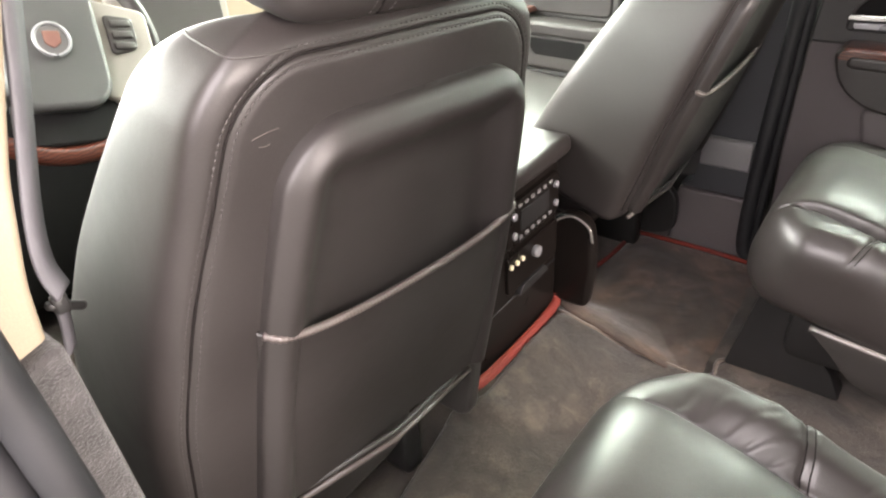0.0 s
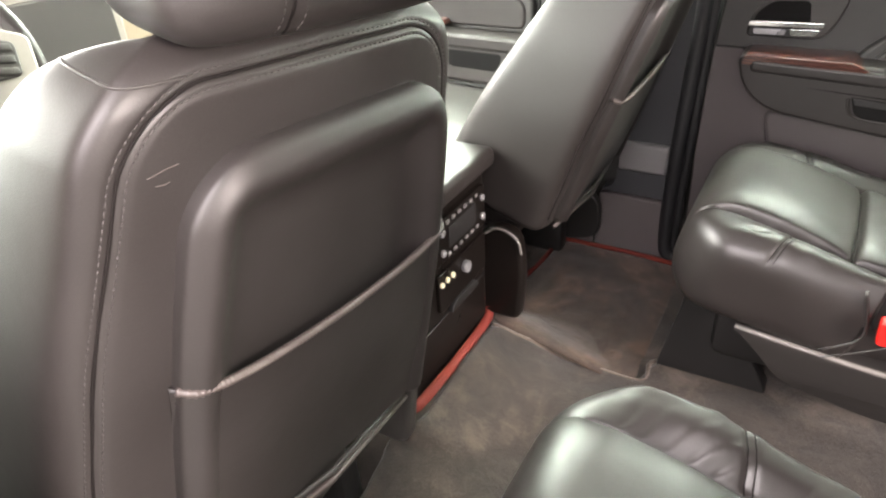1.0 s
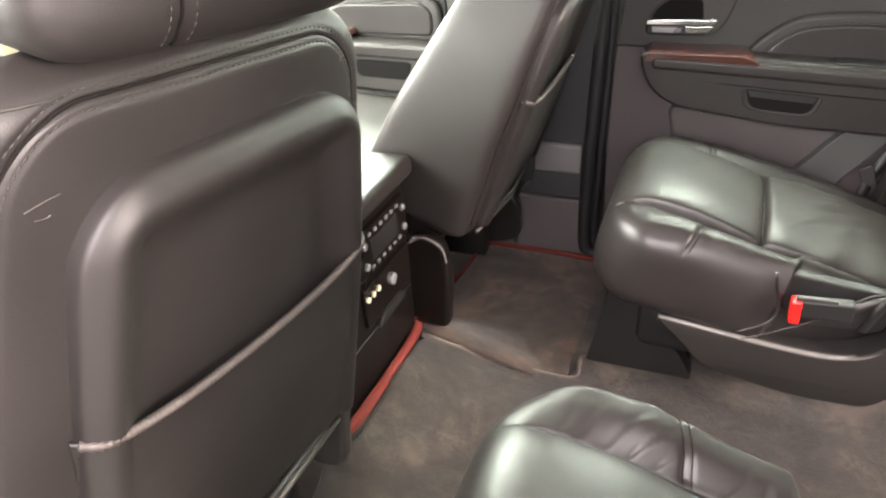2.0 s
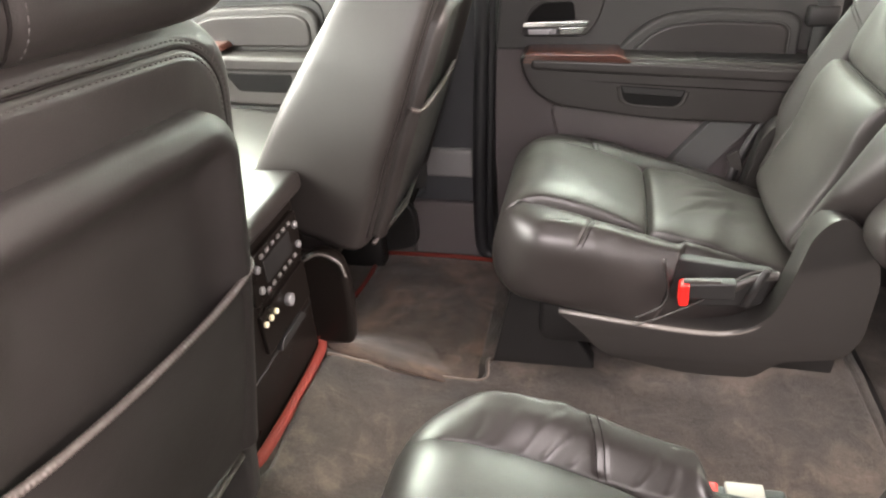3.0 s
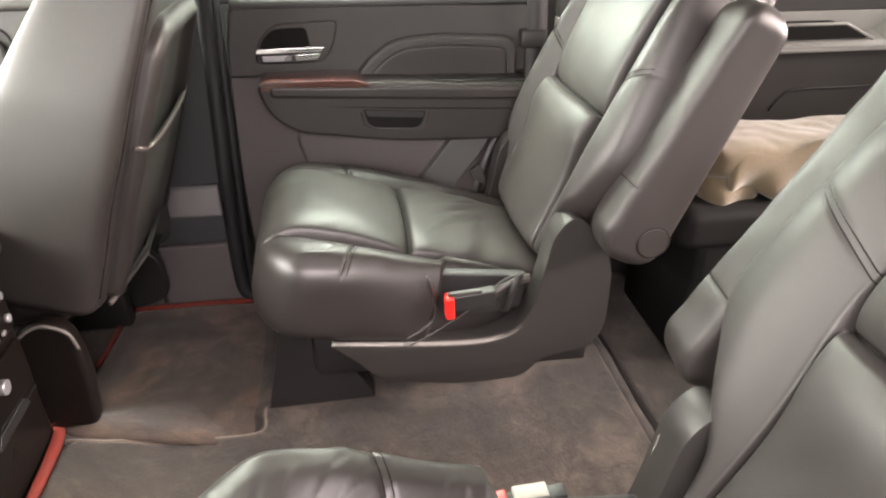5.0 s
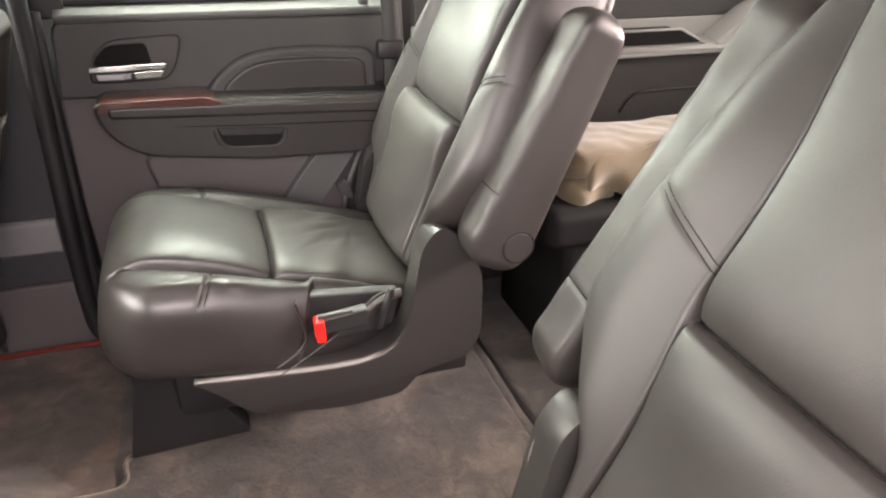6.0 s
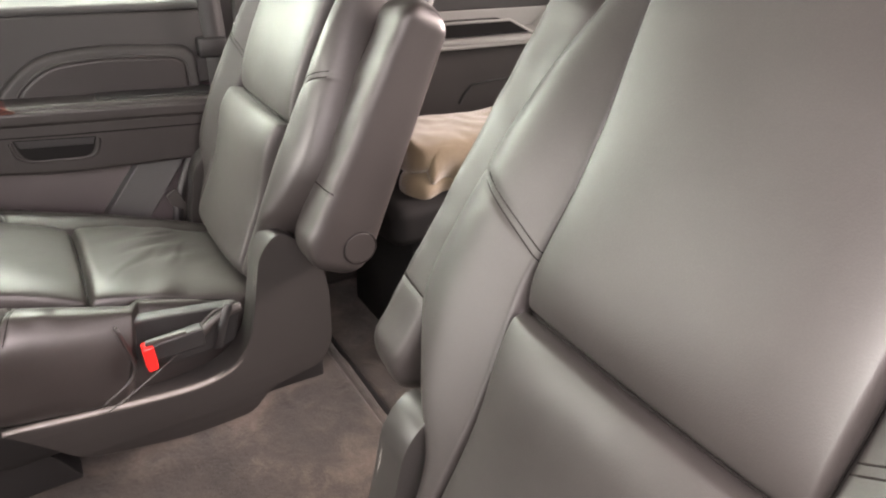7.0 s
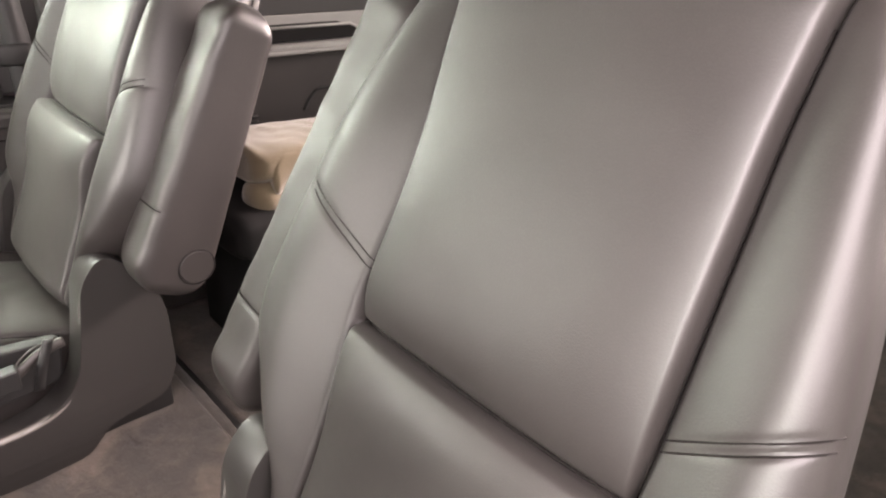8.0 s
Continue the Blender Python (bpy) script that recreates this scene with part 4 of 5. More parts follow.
    g, (rx, ry), x, z = loft(mc, L, cush_w, lambda v: 0.102 - 0.026 * v, k=4.2, round_w=(0.100, 0.03), round_d=(0.078, 0.03), nu=400, nv=300,
                             centre=lambda v: 0.002 + 0.008 * v, front=cush_top, edge=lambda z: cush_edge(z, 1), edge_in=cush_edge, ue=0.62, rows=(cross_at, 0.16, 0.315), mirror=s)
    # the inboard side steps in for the buckle
    g[..., 0] += s * (0.026 if s > 0 else 0.046) * smoothstep(0.308, 0.326, z) * smoothstep(-0.15, -0.19, x)
    col = (np.abs(rx) < 0.62) & (np.abs(np.roll(rx, -1)) < 0.62) & (ry > 0.5)
    row = z[:-1, 0]
    ins = col[None, :] & ((row > 0.05) & (row < L - 0.02))[:, None]
    fr = ins & (row < cross_at)[:, None]
    part("cushion", skin(g, s < 0, ~ins), SATLEATHER, ch)
    whole = skin(g, s < 0)
    for q in (-1, 1):
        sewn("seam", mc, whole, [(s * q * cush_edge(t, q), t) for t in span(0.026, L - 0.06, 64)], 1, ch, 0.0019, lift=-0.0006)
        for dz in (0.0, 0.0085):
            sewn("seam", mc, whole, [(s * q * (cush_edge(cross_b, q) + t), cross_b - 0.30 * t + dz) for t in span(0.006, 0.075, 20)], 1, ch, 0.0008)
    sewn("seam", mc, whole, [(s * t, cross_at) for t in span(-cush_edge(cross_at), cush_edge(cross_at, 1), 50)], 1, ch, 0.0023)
    part("cushion_insert", skin(g, s < 0, fr), SATLEATHER, ch)
    part("cushion_insert", skin(g, s < 0, ins & ~fr), SATLEATHER, ch)

    # plastic shroud on the inboard side, one moulding with a rounded upper lip
    out = rounded([(-0.118, 0.226), (-0.34, 0.203), (-0.425, 0.208), (-0.475, 0.250), (-0.492, 0.33), (-0.505, 0.415), (-0.540, 0.452), (-0.590, 0.405), (-0.618, 0.34), (-0.620, 0.215),
                   (-0.598, 0.170), (-0.505, 0.152), (-0.470, 0.102), (-0.36, 0.096), (-0.205, 0.132), (-0.165, 0.182)], [0.006, 0.05, 0.05, 0.04, 0.06, 0.035, 0.035, 0.04, 0.05, 0.04, 0.02, 0.02, 0.02, 0.05, 0.03, 0.03], 7)
    bm = plate(out, "x", 0.207, 0.256, 0.020, 6)
    for h in (0.20, 0.18, 0.16, 0.14, 0.12):
        bmesh.ops.bisect_plane(bm, geom=list(bm.verts) + list(bm.edges) + list(bm.faces), plane_co=(0, 0, h), plane_no=(0, 0, 1))
    for v in bm.verts:
        v.co.x += 1.3 * max(0.0, 0.20 - v.co.z) ** 2
    solid("side_shroud", bm, SHROUD, ch, "dark moulded plastic side cover")
    # pale cord along the lip that paints its bright highlight
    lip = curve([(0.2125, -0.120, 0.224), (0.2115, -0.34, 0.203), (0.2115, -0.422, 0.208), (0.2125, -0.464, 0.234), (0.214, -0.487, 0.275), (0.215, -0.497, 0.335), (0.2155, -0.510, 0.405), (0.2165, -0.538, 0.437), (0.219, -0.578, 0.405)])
    part("lip_highlight", tube(mir(lip), [0.0055] * (len(lip) - 40) + [0.0055 - 0.00006 * k for k in range(40)], 10), EDGE_GLINT, ch)
    bm = plate(out, "x", 0.61, 0.655, 0.006, 2)
    solid("side_shroud", bm, SHROUD, ch)
    # floor bracket and base
    solid("floor_bracket", plate(rounded([(-0.02, 0.20), (0.018, 0.012), (-0.195, 0.016), (-0.160, 0.085), (-0.105, 0.14), (-0.08, 0.20)], [0.01, 0.008, 0.008, 0.03, 0.03, 0.01]), "x", 0.30, 0.345, 0.003), BLACK, ch, "matt black floor bracket")
    solid("floor_bracket", plate(rounded([(-0.02, 0.20), (0.018, 0.012), (-0.195, 0.016), (-0.160, 0.085), (-0.105, 0.14), (-0.08, 0.20)], [0.01, 0.008, 0.008, 0.03, 0.03, 0.01]), "x", 0.53, 0.56, 0.003), BLACK, ch, "matt black floor bracket")
    solid("seat_frame", block((0.27, -0.58, 0.10), (0.61, -0.08, 0.26), 0.02), BLACK, ch)
    solid("rear_foot", block((0.36, -0.66, 0.0), (0.40, -0.50, 0.16), 0.008), BLACK, ch)
    solid("rear_foot", block((0.53, -0.66, 0.0), (0.57, -0.50, 0.16), 0.008), BLACK, ch)

    # buckle in its pocket at the inboard rear corner
    pocket = solid("buckle_pocket", plate(rounded([(-0.300, 0.345), (-0.310, 0.270), (-0.36, 0.245), (-0.46, 0.255), (-0.472, 0.325)], 0.012), "x", 0.229, 0.25, 0.004), BLACK, ch, "black recess for the buckle")
    part("pocket_rim", tube(mir(curve([(0.209, -0.290, 0.352), (0.208, -0.302, 0.268), (0.208, -0.25, 0.222)])), 0.0030), LEATHER, pocket)
    if s > 0:
        part("cord", tube(mir(curve([(0.204, -0.255, 0.212), (0.200, -0.31, 0.247), (0.199, -0.37, 0.29), (0.204, -0.42, 0.335), (0.206, -0.46, 0.345)])), 0.0015), TRIM, pocket)
    bk = solid("buckle", plate(rounded([(-0.322, 0.318), (-0.322, 0.288), (-0.405, 0.292), (-0.405, 0.325)], 0.005), "x", 0.188, 0.209, 0.004, 3), BLACK, ch, "black seat belt buckle")
    solid("release_button", plate(rounded([(-0.316, 0.318), (-0.318, 0.276), (-0.334, 0.276), (-0.332, 0.320)], 0.005), "x", 0.183, 0.206, 0.004, 3), RED, bk, "red release button")
    # the left chair's face is pale grey: a window's reflection put into the colour
    top_y = -0.322 if s > 0 else -0.338
    solid("buckle_top", plate(rounded([(top_y, 0.327), (top_y, 0.320), (-0.380, 0.323), (-0.380, 0.329)], 0.002), "x", 0.187, 0.195 if s > 0 else 0.209, 0.002), TRIM if s > 0 else GREYTRIM, bk, "buckle face, the left chair's with a painted window reflection")
    if s > 0:
        part("buckle_stalk", strap(mir(curve([(0.203, -0.40, 0.305), (0.207, -0.435, 0.325), (0.214, -0.47, 0.33)])), (0, 0, 1), 0.014, 0.003), TRIM, bk, "dark belt stalk")
        part("belt_fold", strap(mir(curve([(0.204, -0.425, 0.27), (0.199, -0.435, 0.31), (0.205, -0.45, 0.345)])), (0, 1, 0.2), 0.013, 0.002), BLACK, bk)
    if s < 0:
        pocket.location.x -= 0.015
        bk.location.z -= 0.034

    # folded-up armrest on the inboard side
    ax_ = 0.165 if s > 0 else 0.133
    ma = Matrix.Translation((s * ax_, -0.597 if s > 0 else -0.580, 0.392)) @ pose(0, 0, 0, TILT_BACK + 1.0) @ pose(0, 0, 0, 0, 0 if s > 0 else -6.5, 0)
    arm_len = 0.425 if s > 0 else 0.50
    ar = pad("armrest", ch, LEATHER, ma, arm_len, lambda v: 0.038 + 0.002 * v, lambda v: 0.060 - 0.020 * v, mirror=s, k=5.5,
             round_w=(0.026, 0.032), round_d=(0.055, 0.040), nu=200, nv=160, centre=lambda v: 0.002 + 0.014 * v,
             front=lambda x, z: groove(z - 0.125, 0.0022, 0.0022) + crumple(x, z, 8, 0.08, 0.001))
    arm_body = skin(loft(ma, arm_len, lambda v: 0.038 + 0.002 * v, lambda v: 0.060 - 0.020 * v, mirror=s, k=5.5, round_w=(0.026, 0.032), round_d=(0.055, 0.040), nu=200, nv=160, centre=lambda v: 0.002 + 0.014 * v)[0], s < 0)
    sewn("seam", ma, arm_body, [(t, 0.125) for t in span(-0.034, 0.034, 16)], 1, ar, 0.0010)
    dc = ma @ Vector((0, -0.022, 0.055))
    part("pivot_cap", disc((s * (ax_ - 0.037), dc.y, dc.z), (-s, 0, 0), 0.026, 0.0018), LEATHER, ar, "round plastic pivot cap")
    part("pivot_groove", ring((s * (ax_ - 0.0375), dc.y, dc.z), (1, 0, 0), 0.0268, 0.0016), SEAM_SHADE, ar)
    return ch


captain_chair(1, "dark grey leather captain's chair beside the closed rear door")
captain_chair(-1, "dark grey leather captain's chair beside the open doorway")


# ---- front seats, seen from behind ----
def front_seat(at, tilt, yaw, label, thick=0.17, wide=0.24, panel_off=0.0, top=0.62, slim=(0.86, 0.66), fine=260, lean=0.0, rise=0.0, valances=(-1, 1), cushion_drop=0.0, square=6.5, bolster=0.03, foot=1.0, bracket=False, scuffs=()):
    """at: the middle of the backrest's rear face at its lower edge."""
    seat = thing("front_seat", (at[0], at[1] + 0.2, 0.0), label, "car seat", "front seats")
    m = Matrix.Translation(at) @ pose(0, 0, 0, tilt, lean, yaw)
    H = top

    WV, WS = [0, 0.30, 0.55, 0.78, 1.0], [wide + 0.028, wide + 0.028, wide + 0.012, wide - 0.020, wide - 0.052]

    def w(v):
        return float(bend(v, WV, WS))

    def d(v):
        return float(bend(v, [0, 0.35, 0.7, 1.0], [thick / 2 * foot, thick / 2, thick / 2 * slim[0], thick / 2 * slim[1]]))

    def border(x, z, r=0.085):
        """Distance to the rounded outline of the rear face."""
        ww = bend(z / H, WV, WS)
        dx, dz = ww - np.abs(x), H - z
        e = np.minimum(dx, dz)
        return np.where((dx < r) & (dz < r), r - np.hypot(np.clip(r - dx, 0, None), np.clip(r - dz, 0, None)), e)

    def rear(x, z):
        e = border(x, z)
        y = seam(e - 0.026, 0.0024, 0.0022, 0.0010, 0.008) + groove(e - 0.0200, 0.0022, 0.0009) + groove(e - 0.0320, 0.0022, 0.0009)
        return y + crumple(x, z, 2, 0.22, 0.0008)

    def face(x, z):
        a = np.abs(x)
        return bolster * smoothstep(0.12, 0.2, a) + seam(a - 0.13, 0.004, 0.008, 0.004)

    g, (rx, ry), gx, gz = loft(m, H, w, d, k=square, round_w=(0.03, 0.075), round_d=(0.03, 0.040), nu=fine, nv=int(fine * 0.75), centre=d, back=rear, front=face)
    part("backrest", skin(g), LEATHER, seat)

    def on(x, y, z):
        return m @ Vector((x, y, z))

    # twin-needle seam that runs round the rear face: a valley shaded by a dark cord, threads on both sides
    def outline(e, r=0.085):
        left = [(-(w(z / H) - e), z) for z in span(0.04, H - r, 60)]
        for a in span(0.0, math.pi / 2, 24)[1:]:
            z = H - r + (r - e) * math.sin(a)
            left.append((-(w(z / H) - r + (r - e) * math.cos(a)), z))
        x1 = left[-1][0]
        return left + [(x, H - e) for x in span(x1, -x1, 40)[1:-1]] + [(-x, z) for x, z in left[::-1]]

    body = skin(g)
    sewn("seam", m, body, outline(0.026), -1, seat, 0.0016)
    for e in (0.0200, 0.0320):
        stitches("stitching", drape(m, body, outline(e), -1, 0.0002), seat, 0.0062, 0.0044, 0.0008)
    if scuffs:
        for run in scuffs:
            sewn("scuff", m, body, [(p.x, p.y) for p in curve([(a, b, 0) for a, b in run])], -1, seat, 0.0004, PIPING, 0.0)
    # cord seam over the outboard shoulder
    r_ = int(np.argmin(np.abs(gz[:, 0] - (H - 0.022))))
    cc = [i for i in range(len(rx)) if rx[i] < -0.72 and ry[i] < 0.75]
    cc.sort(key=lambda i: ry[i])
    part("shoulder_seam", tube([tuple(g[r_, i]) for i in cc[::2]], 0.0013, 6), TRIM, seat, "raised shoulder seam")
    # padded rear panel
    mp = m @ Matrix.Translation((panel_off, -0.001, 0.03))
    PH, PW = 0.470, 0.200

    def pw(v):
        return float(bend(v, [0, 0.55, 0.85, 1], [PW, PW - 0.014, PW - 0.034, PW - 0.050]))

    def rim(x, z):
        dx, dz = bend(z / PH, [0, 0.55, 0.85, 1], [PW, PW - 0.014, PW - 0.034, PW - 0.050]) - np.abs(x), (PH - 0.002) - z
        r = 0.05
        edge = np.minimum(dx, dz)
        cx_, cz_ = np.clip(r - dx, 0, None), np.clip(r - dz, 0, None)
        edge = np.where((dx < r) & (dz < r), r - np.hypot(cx_, cz_), edge)
        y = 0.012 * np.exp(-((edge - 0.022) / 0.019) ** 2) - 0.007 * smoothstep(0.030, 0.075, edge)
        return y + crumple(x, z, 6, 0.2, 0.0009)

    pg = loft(mp, PH, pw, 0.011, k=9, round_w=(0.012, 0.055), round_d=(0.006, 0.008), nu=420, nv=220, back=rim)[0]
    part("back_panel", skin(pg), LEATHER, seat)
    # pocket with a piped edge
    mo = m @ Matrix.Translation((panel_off, -0.0155, 0.032))
    PW = 0.189
    zt = lambda x: 0.268 + rise * x - 0.012 * math.cos(x / PW * 1.57) + 0.01 * (abs(x) / PW) ** 4

    def pocket_geo():
        nx, nz = 60, 50
        verts, faces = [], []
        for side_ in (0, 1):
            for j in range(nz + 1):
                for i in range(nx + 1):
                    x = -PW + 2 * PW * i / nx
                    x *= 0.995
                    zq = 0.004 + (zt(x) - 0.004) * j / nz
                    bulge = 0.010 * (1 - (abs(x) / PW) ** 6) * math.sin(min(1.0, j / nz) * 2.4)
                    wrap = 0.016 * max(0.0, (abs(x) / PW - 0.9) / 0.1) ** 2
                    verts.append(mo @ Vector((x, -bulge * 0.8 + wrap + 0.005 * side_, zq)))
        n = (nx + 1) * (nz + 1)
        for side_ in (0, 1):
            for j in range(nz):
                for i in range(nx):
                    a = side_ * n + j * (nx + 1) + i
                    q = (a, a + 1, a + nx + 2, a + nx + 1)
                    faces.append(q if side_ == 0 else q[::-1])
        for i in range(nx):
            a = nz * (nx + 1) + i
            faces.append((a, a + 1, n + a + 1, n + a))
        return verts, faces

    pk = part("map_pocket", pocket_geo(), LEATHER, seat)
    line = []
    for i in range(241):
        x = -PW * 0.98 + 2 * PW * 0.98 * i / 240
        bulge = 0.010 * (1 - (abs(x) / PW) ** 6) * math.sin(2.4)
        wrap = 0.016 * max(0.0, (abs(x) / PW - 0.9) / 0.1) ** 2
        line.append(mo @ Vector((x, -bulge * 0.8 + wrap - 0.001, zt(x))))
    part("piping", tube(line, [0.0042 + 0.0007 * math.sin(i * 2.1) for i in range(len(line))], 10), PIPING, pk, "corded pocket edge with its pale highlight in the colour")
    low = [p - (m.to_3x3() @ Vector((0, 0, 0.016))) + (m.to_3x3() @ Vector((0, 0.0035, 0))) for p in line]
    part("hem", tube(low, 0.0022, 6), LEATHER, pk)
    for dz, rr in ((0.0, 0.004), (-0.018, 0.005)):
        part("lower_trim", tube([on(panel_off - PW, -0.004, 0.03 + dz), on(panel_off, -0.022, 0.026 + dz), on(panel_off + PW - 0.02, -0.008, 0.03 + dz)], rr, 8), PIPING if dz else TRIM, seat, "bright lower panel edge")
    # head restraint
    mh = m @ Matrix.Translation((panel_off * 0.6, d(1.0) - 0.004, H - 0.004))
    rest = skin(loft(mh, 0.19, lambda v: 0.162 - 0.03 * v, 0.060, k=4.6, round_w=(0.040, 0.08), round_d=(0.035, 0.05), nu=160, nv=110,
                     back=lambda x, z: seam(x + 0.075, 0.003, 0.0025, 0.0012, 0.008))[0])
    hr = part("headrest", rest, LEATHER, seat)
    sewn("seam", mh, rest, [(-0.075, z) for z in span(0.008, 0.16, 40)], -1, hr, 0.0013)
    for e in (-0.085, -0.065):
        stitches("stitching", drape(mh, rest, [(e, z) for z in span(0.010, 0.15, 40)], -1, 0.0002), hr, 0.0065, 0.0045, 0.0007)
    for q in (-0.06, 0.06):
        part("post", tube([mh @ Vector((q, 0, -0.05)), mh @ Vector((q, 0, 0.04))], 0.007, 10), CHROME, hr, "chrome post")
    # cushion and base
    cz = 0.40 - cushion_drop
    mc = Matrix.Translation((at[0], at[1] + 0.62, cz - 0.115)) @ pose(0, 0, 0, 90 - 174, 0, 0)
    pad("cushion", seat, LEATHER, Matrix.Translation((at[0], at[1] + 0.05, cz - 0.07)) @ pose(0, 0, 0, -86), 0.55, wide - cushion_drop, 0.085, k=4.5, round_w=(0.03, 0.06), round_d=(0.03, 0.06), nu=120, nv=80)
    part("seat_frame", block((at[0] - wide + 0.03, at[1] + 0.17, 0.10), (at[0] + wide - 0.03, at[1] + 0.50, cz - 0.12), 0.02), BLACK, seat)
    for q in (-1, 1):
        part("seat_rail", block((at[0] + q * 0.17 - 0.022, at[1] + 0.10, 0.0), (at[0] + q * 0.17 + 0.022, at[1] + 0.5, 0.11), 0.008), BLACK, seat, "black floor rail")
        if q not in valances:
            continue
        if bracket:
            part("side_bracket", plate(rounded([(at[1] + 0.012, 0.05), (at[1] + 0.015, 0.165), (at[1] + 0.09, 0.20), (at[1] + 0.50, 0.21), (at[1] + 0.50, 0.03), (at[1] + 0.08, 0.025)], 0.045), "x", at[0] + q * 0.205 - 0.012, at[0] + q * 0.205 + 0.012, 0.006, 3), BLACK, seat, "black rounded seat bracket")
            continue
        part("side_valance", plate(rounded([(at[1] + 0.02, 0.12), (at[1] - 0.005, 0.30), (at[1] + 0.06, 0.36), (at[1] + 0.55, 0.34), (at[1] + 0.55, 0.14)], 0.03), "x", at[0] + q * (wide + 0.004) - 0.015, at[0] + q * (wide + 0.004) + 0.015, 0.008, 3), TRIM, seat)
    return seat


front_seat((-0.432, 0.286, 0.30), math.degrees(math.atan(0.2)), -4.0, "dark leather driver's seat with a map pocket on its back", panel_off=0.017, top=0.578, thick=0.205, slim=(0.70, 0.30), foot=1.12, fine=520, lean=4.2, rise=0.0, cushion_drop=0.10,
                    scuffs=(((-0.163, 0.497), (-0.150, 0.500), (-0.140, 0.501)), ((-0.158, 0.490), (-0.152, 0.489), (-0.148, 0.490)), ((0.152, 0.520), (0.163, 0.528), (0.170, 0.545))))
front_seat((0.492, 0.262, 0.28), math.degrees(math.atan(0.35)), 0.0, "dark leather front passenger seat with a map pocket on its back", thick=0.226, wide=0.217, top=0.62, slim=(0.73, 0.48), foot=1.2, square=10.0, bolster=0.0, valances=(1,), bracket=True)

# ---- centre console ----
console = thing("center_console", (0.07, 0.5, 0.06), "black centre console with rear climate controls and a padded lid", "console")
CX0, CX1, CY = -0.09, 0.225, 0.375
part("body", plate(rounded([(CX0, 0.07), (CX0 - 0.005, 0.438), (CX1 + 0.005, 0.438), (CX1, 0.07)], 0.02), "y", CY, 1.1, 0.008, 3), GLOSS, console)
part("lid", plate(rounded([(CX0 - 0.012, 0.437), (CX0 - 0.012, 0.478), (CX1 + 0.02, 0.478), (CX1 + 0.02, 0.437)], 0.018), "y", CY - 0.022, 0.95, 0.014, 4), LEATHER, console, "padded leather lid")
part("lid_seam", tube([(CX0 - 0.01, CY - 0.006, 0.434), (CX1 + 0.018, CY - 0.006, 0.434)], 0.003), BLACK, console)
faceplate = part("control_panel", plate(rounded([(0.022, 0.320), (0.022, 0.410), (0.215, 0.410), (0.215, 0.320)], 0.010), "y", CY - 0.010, CY + 0.01, 0.003), GLOSS, console)
part("display", plate(rounded([(0.068, 0.344), (0.068, 0.388), (0.172, 0.388), (0.172, 0.344)], 0.004), "y", CY - 0.0125, CY - 0.008, 0.001), BLACK, faceplate, "dark display")
for i in range(6):
    for zz_ in (0.332, 0.399):
        part("button", block((0.062 + 0.022 * i, CY - 0.0135, zz_ - 0.0038), (0.073 + 0.022 * i, CY - 0.009, zz_ + 0.0038), 0.002), GREYDARK, faceplate, "small silver button")
for xx in (0.045, 0.198):
    for zz_ in (0.345, 0.386):
        part("knob", disc((xx, CY - 0.009, zz_), (0, -1, 0), 0.0072, 0.007, 20), SILVER, faceplate, "silver knob")
part("outlet_panel", plate(rounded([(0.028, 0.215), (0.028, 0.300), (0.215, 0.300), (0.215, 0.215)], 0.008), "y", CY - 0.007, CY + 0.01, 0.002), GLOSS, console)
part("outlet_cap", disc((0.125, CY - 0.006, 0.270), (0, -1, 0), 0.012, 0.012, 20), SILVER, console, "round silver outlet cap")
for i in range(3):
    part("jack", disc((0.038 + 0.020 * i, CY - 0.006, 0.278), (0, -1, 0), 0.0055, 0.006, 14, 0.001), LAMPDOT, console, "pale yellow jack")
part("drawer_lip", plate(rounded([(0.06, 0.198), (0.075, 0.218), (0.16, 0.218), (0.175, 0.198)], 0.006), "y", CY - 0.013, CY, 0.003), BLACK, console)
part("panel_gap", tube([(CX0 + 0.01, CY - 0.001, 0.195), (CX1 - 0.005, CY - 0.001, 0.195)], 0.002), BLACK, console)
tagged(part("carpet_binding", strap(curve([(CX0 - 0.012, CY + 0.03, 0.088), (CX0 - 0.006, CY - 0.008, 0.083), (0.0, CY - 0.014, 0.080), (0.07, CY - 0.015, 0.080), (0.15, CY - 0.014, 0.080), (CX1 - 0.004, CY - 0.008, 0.083), (CX1 + 0.006, CY + 0.004, 0.10), (CX1 + 0.006, CY + 0.02, 0.13)]), (0, 0.62, 0.78), 0.021, 0.002), REDTAPE),
              "red carpet binding round the foot of the console", "binding")
cover = thing("recliner_cover", (0.24, 0.3, 0.1), "black rounded recliner cover beside the console", "seat cover")
part("shell", plate(rounded([(0.30, 0.08), (0.288, 0.21), (0.30, 0.295), (0.345, 0.312), (0.40, 0.28), (0.40, 0.08)], [0.02, 0.04, 0.03, 0.03, 0.04, 0.02]), "x", 0.228, 0.262, 0.012, 4), GLOSS, cover)
part("edge_bead", tube(curve([(0.2275, 0.2925, 0.255), (0.2275, 0.303, 0.288), (0.2275, 0.343, 0.304), (0.2275, 0.390, 0.276)]), 0.003, 8), EDGE_GLINT, cover, "glossy moulded edge")

# ---- dash and steering wheel ----
wheel_c = Vector((-0.36, 1.04, 0.72))
wheel_m = Matrix.Translation(wheel_c) @ pose(0, 0, 0, 65) @ pose(0, 0, 0, 0, 0, -14)
wheel = thing("steering_wheel", tuple(wheel_c), "steering wheel with wood lower rim and grey hub", "steering wheel")
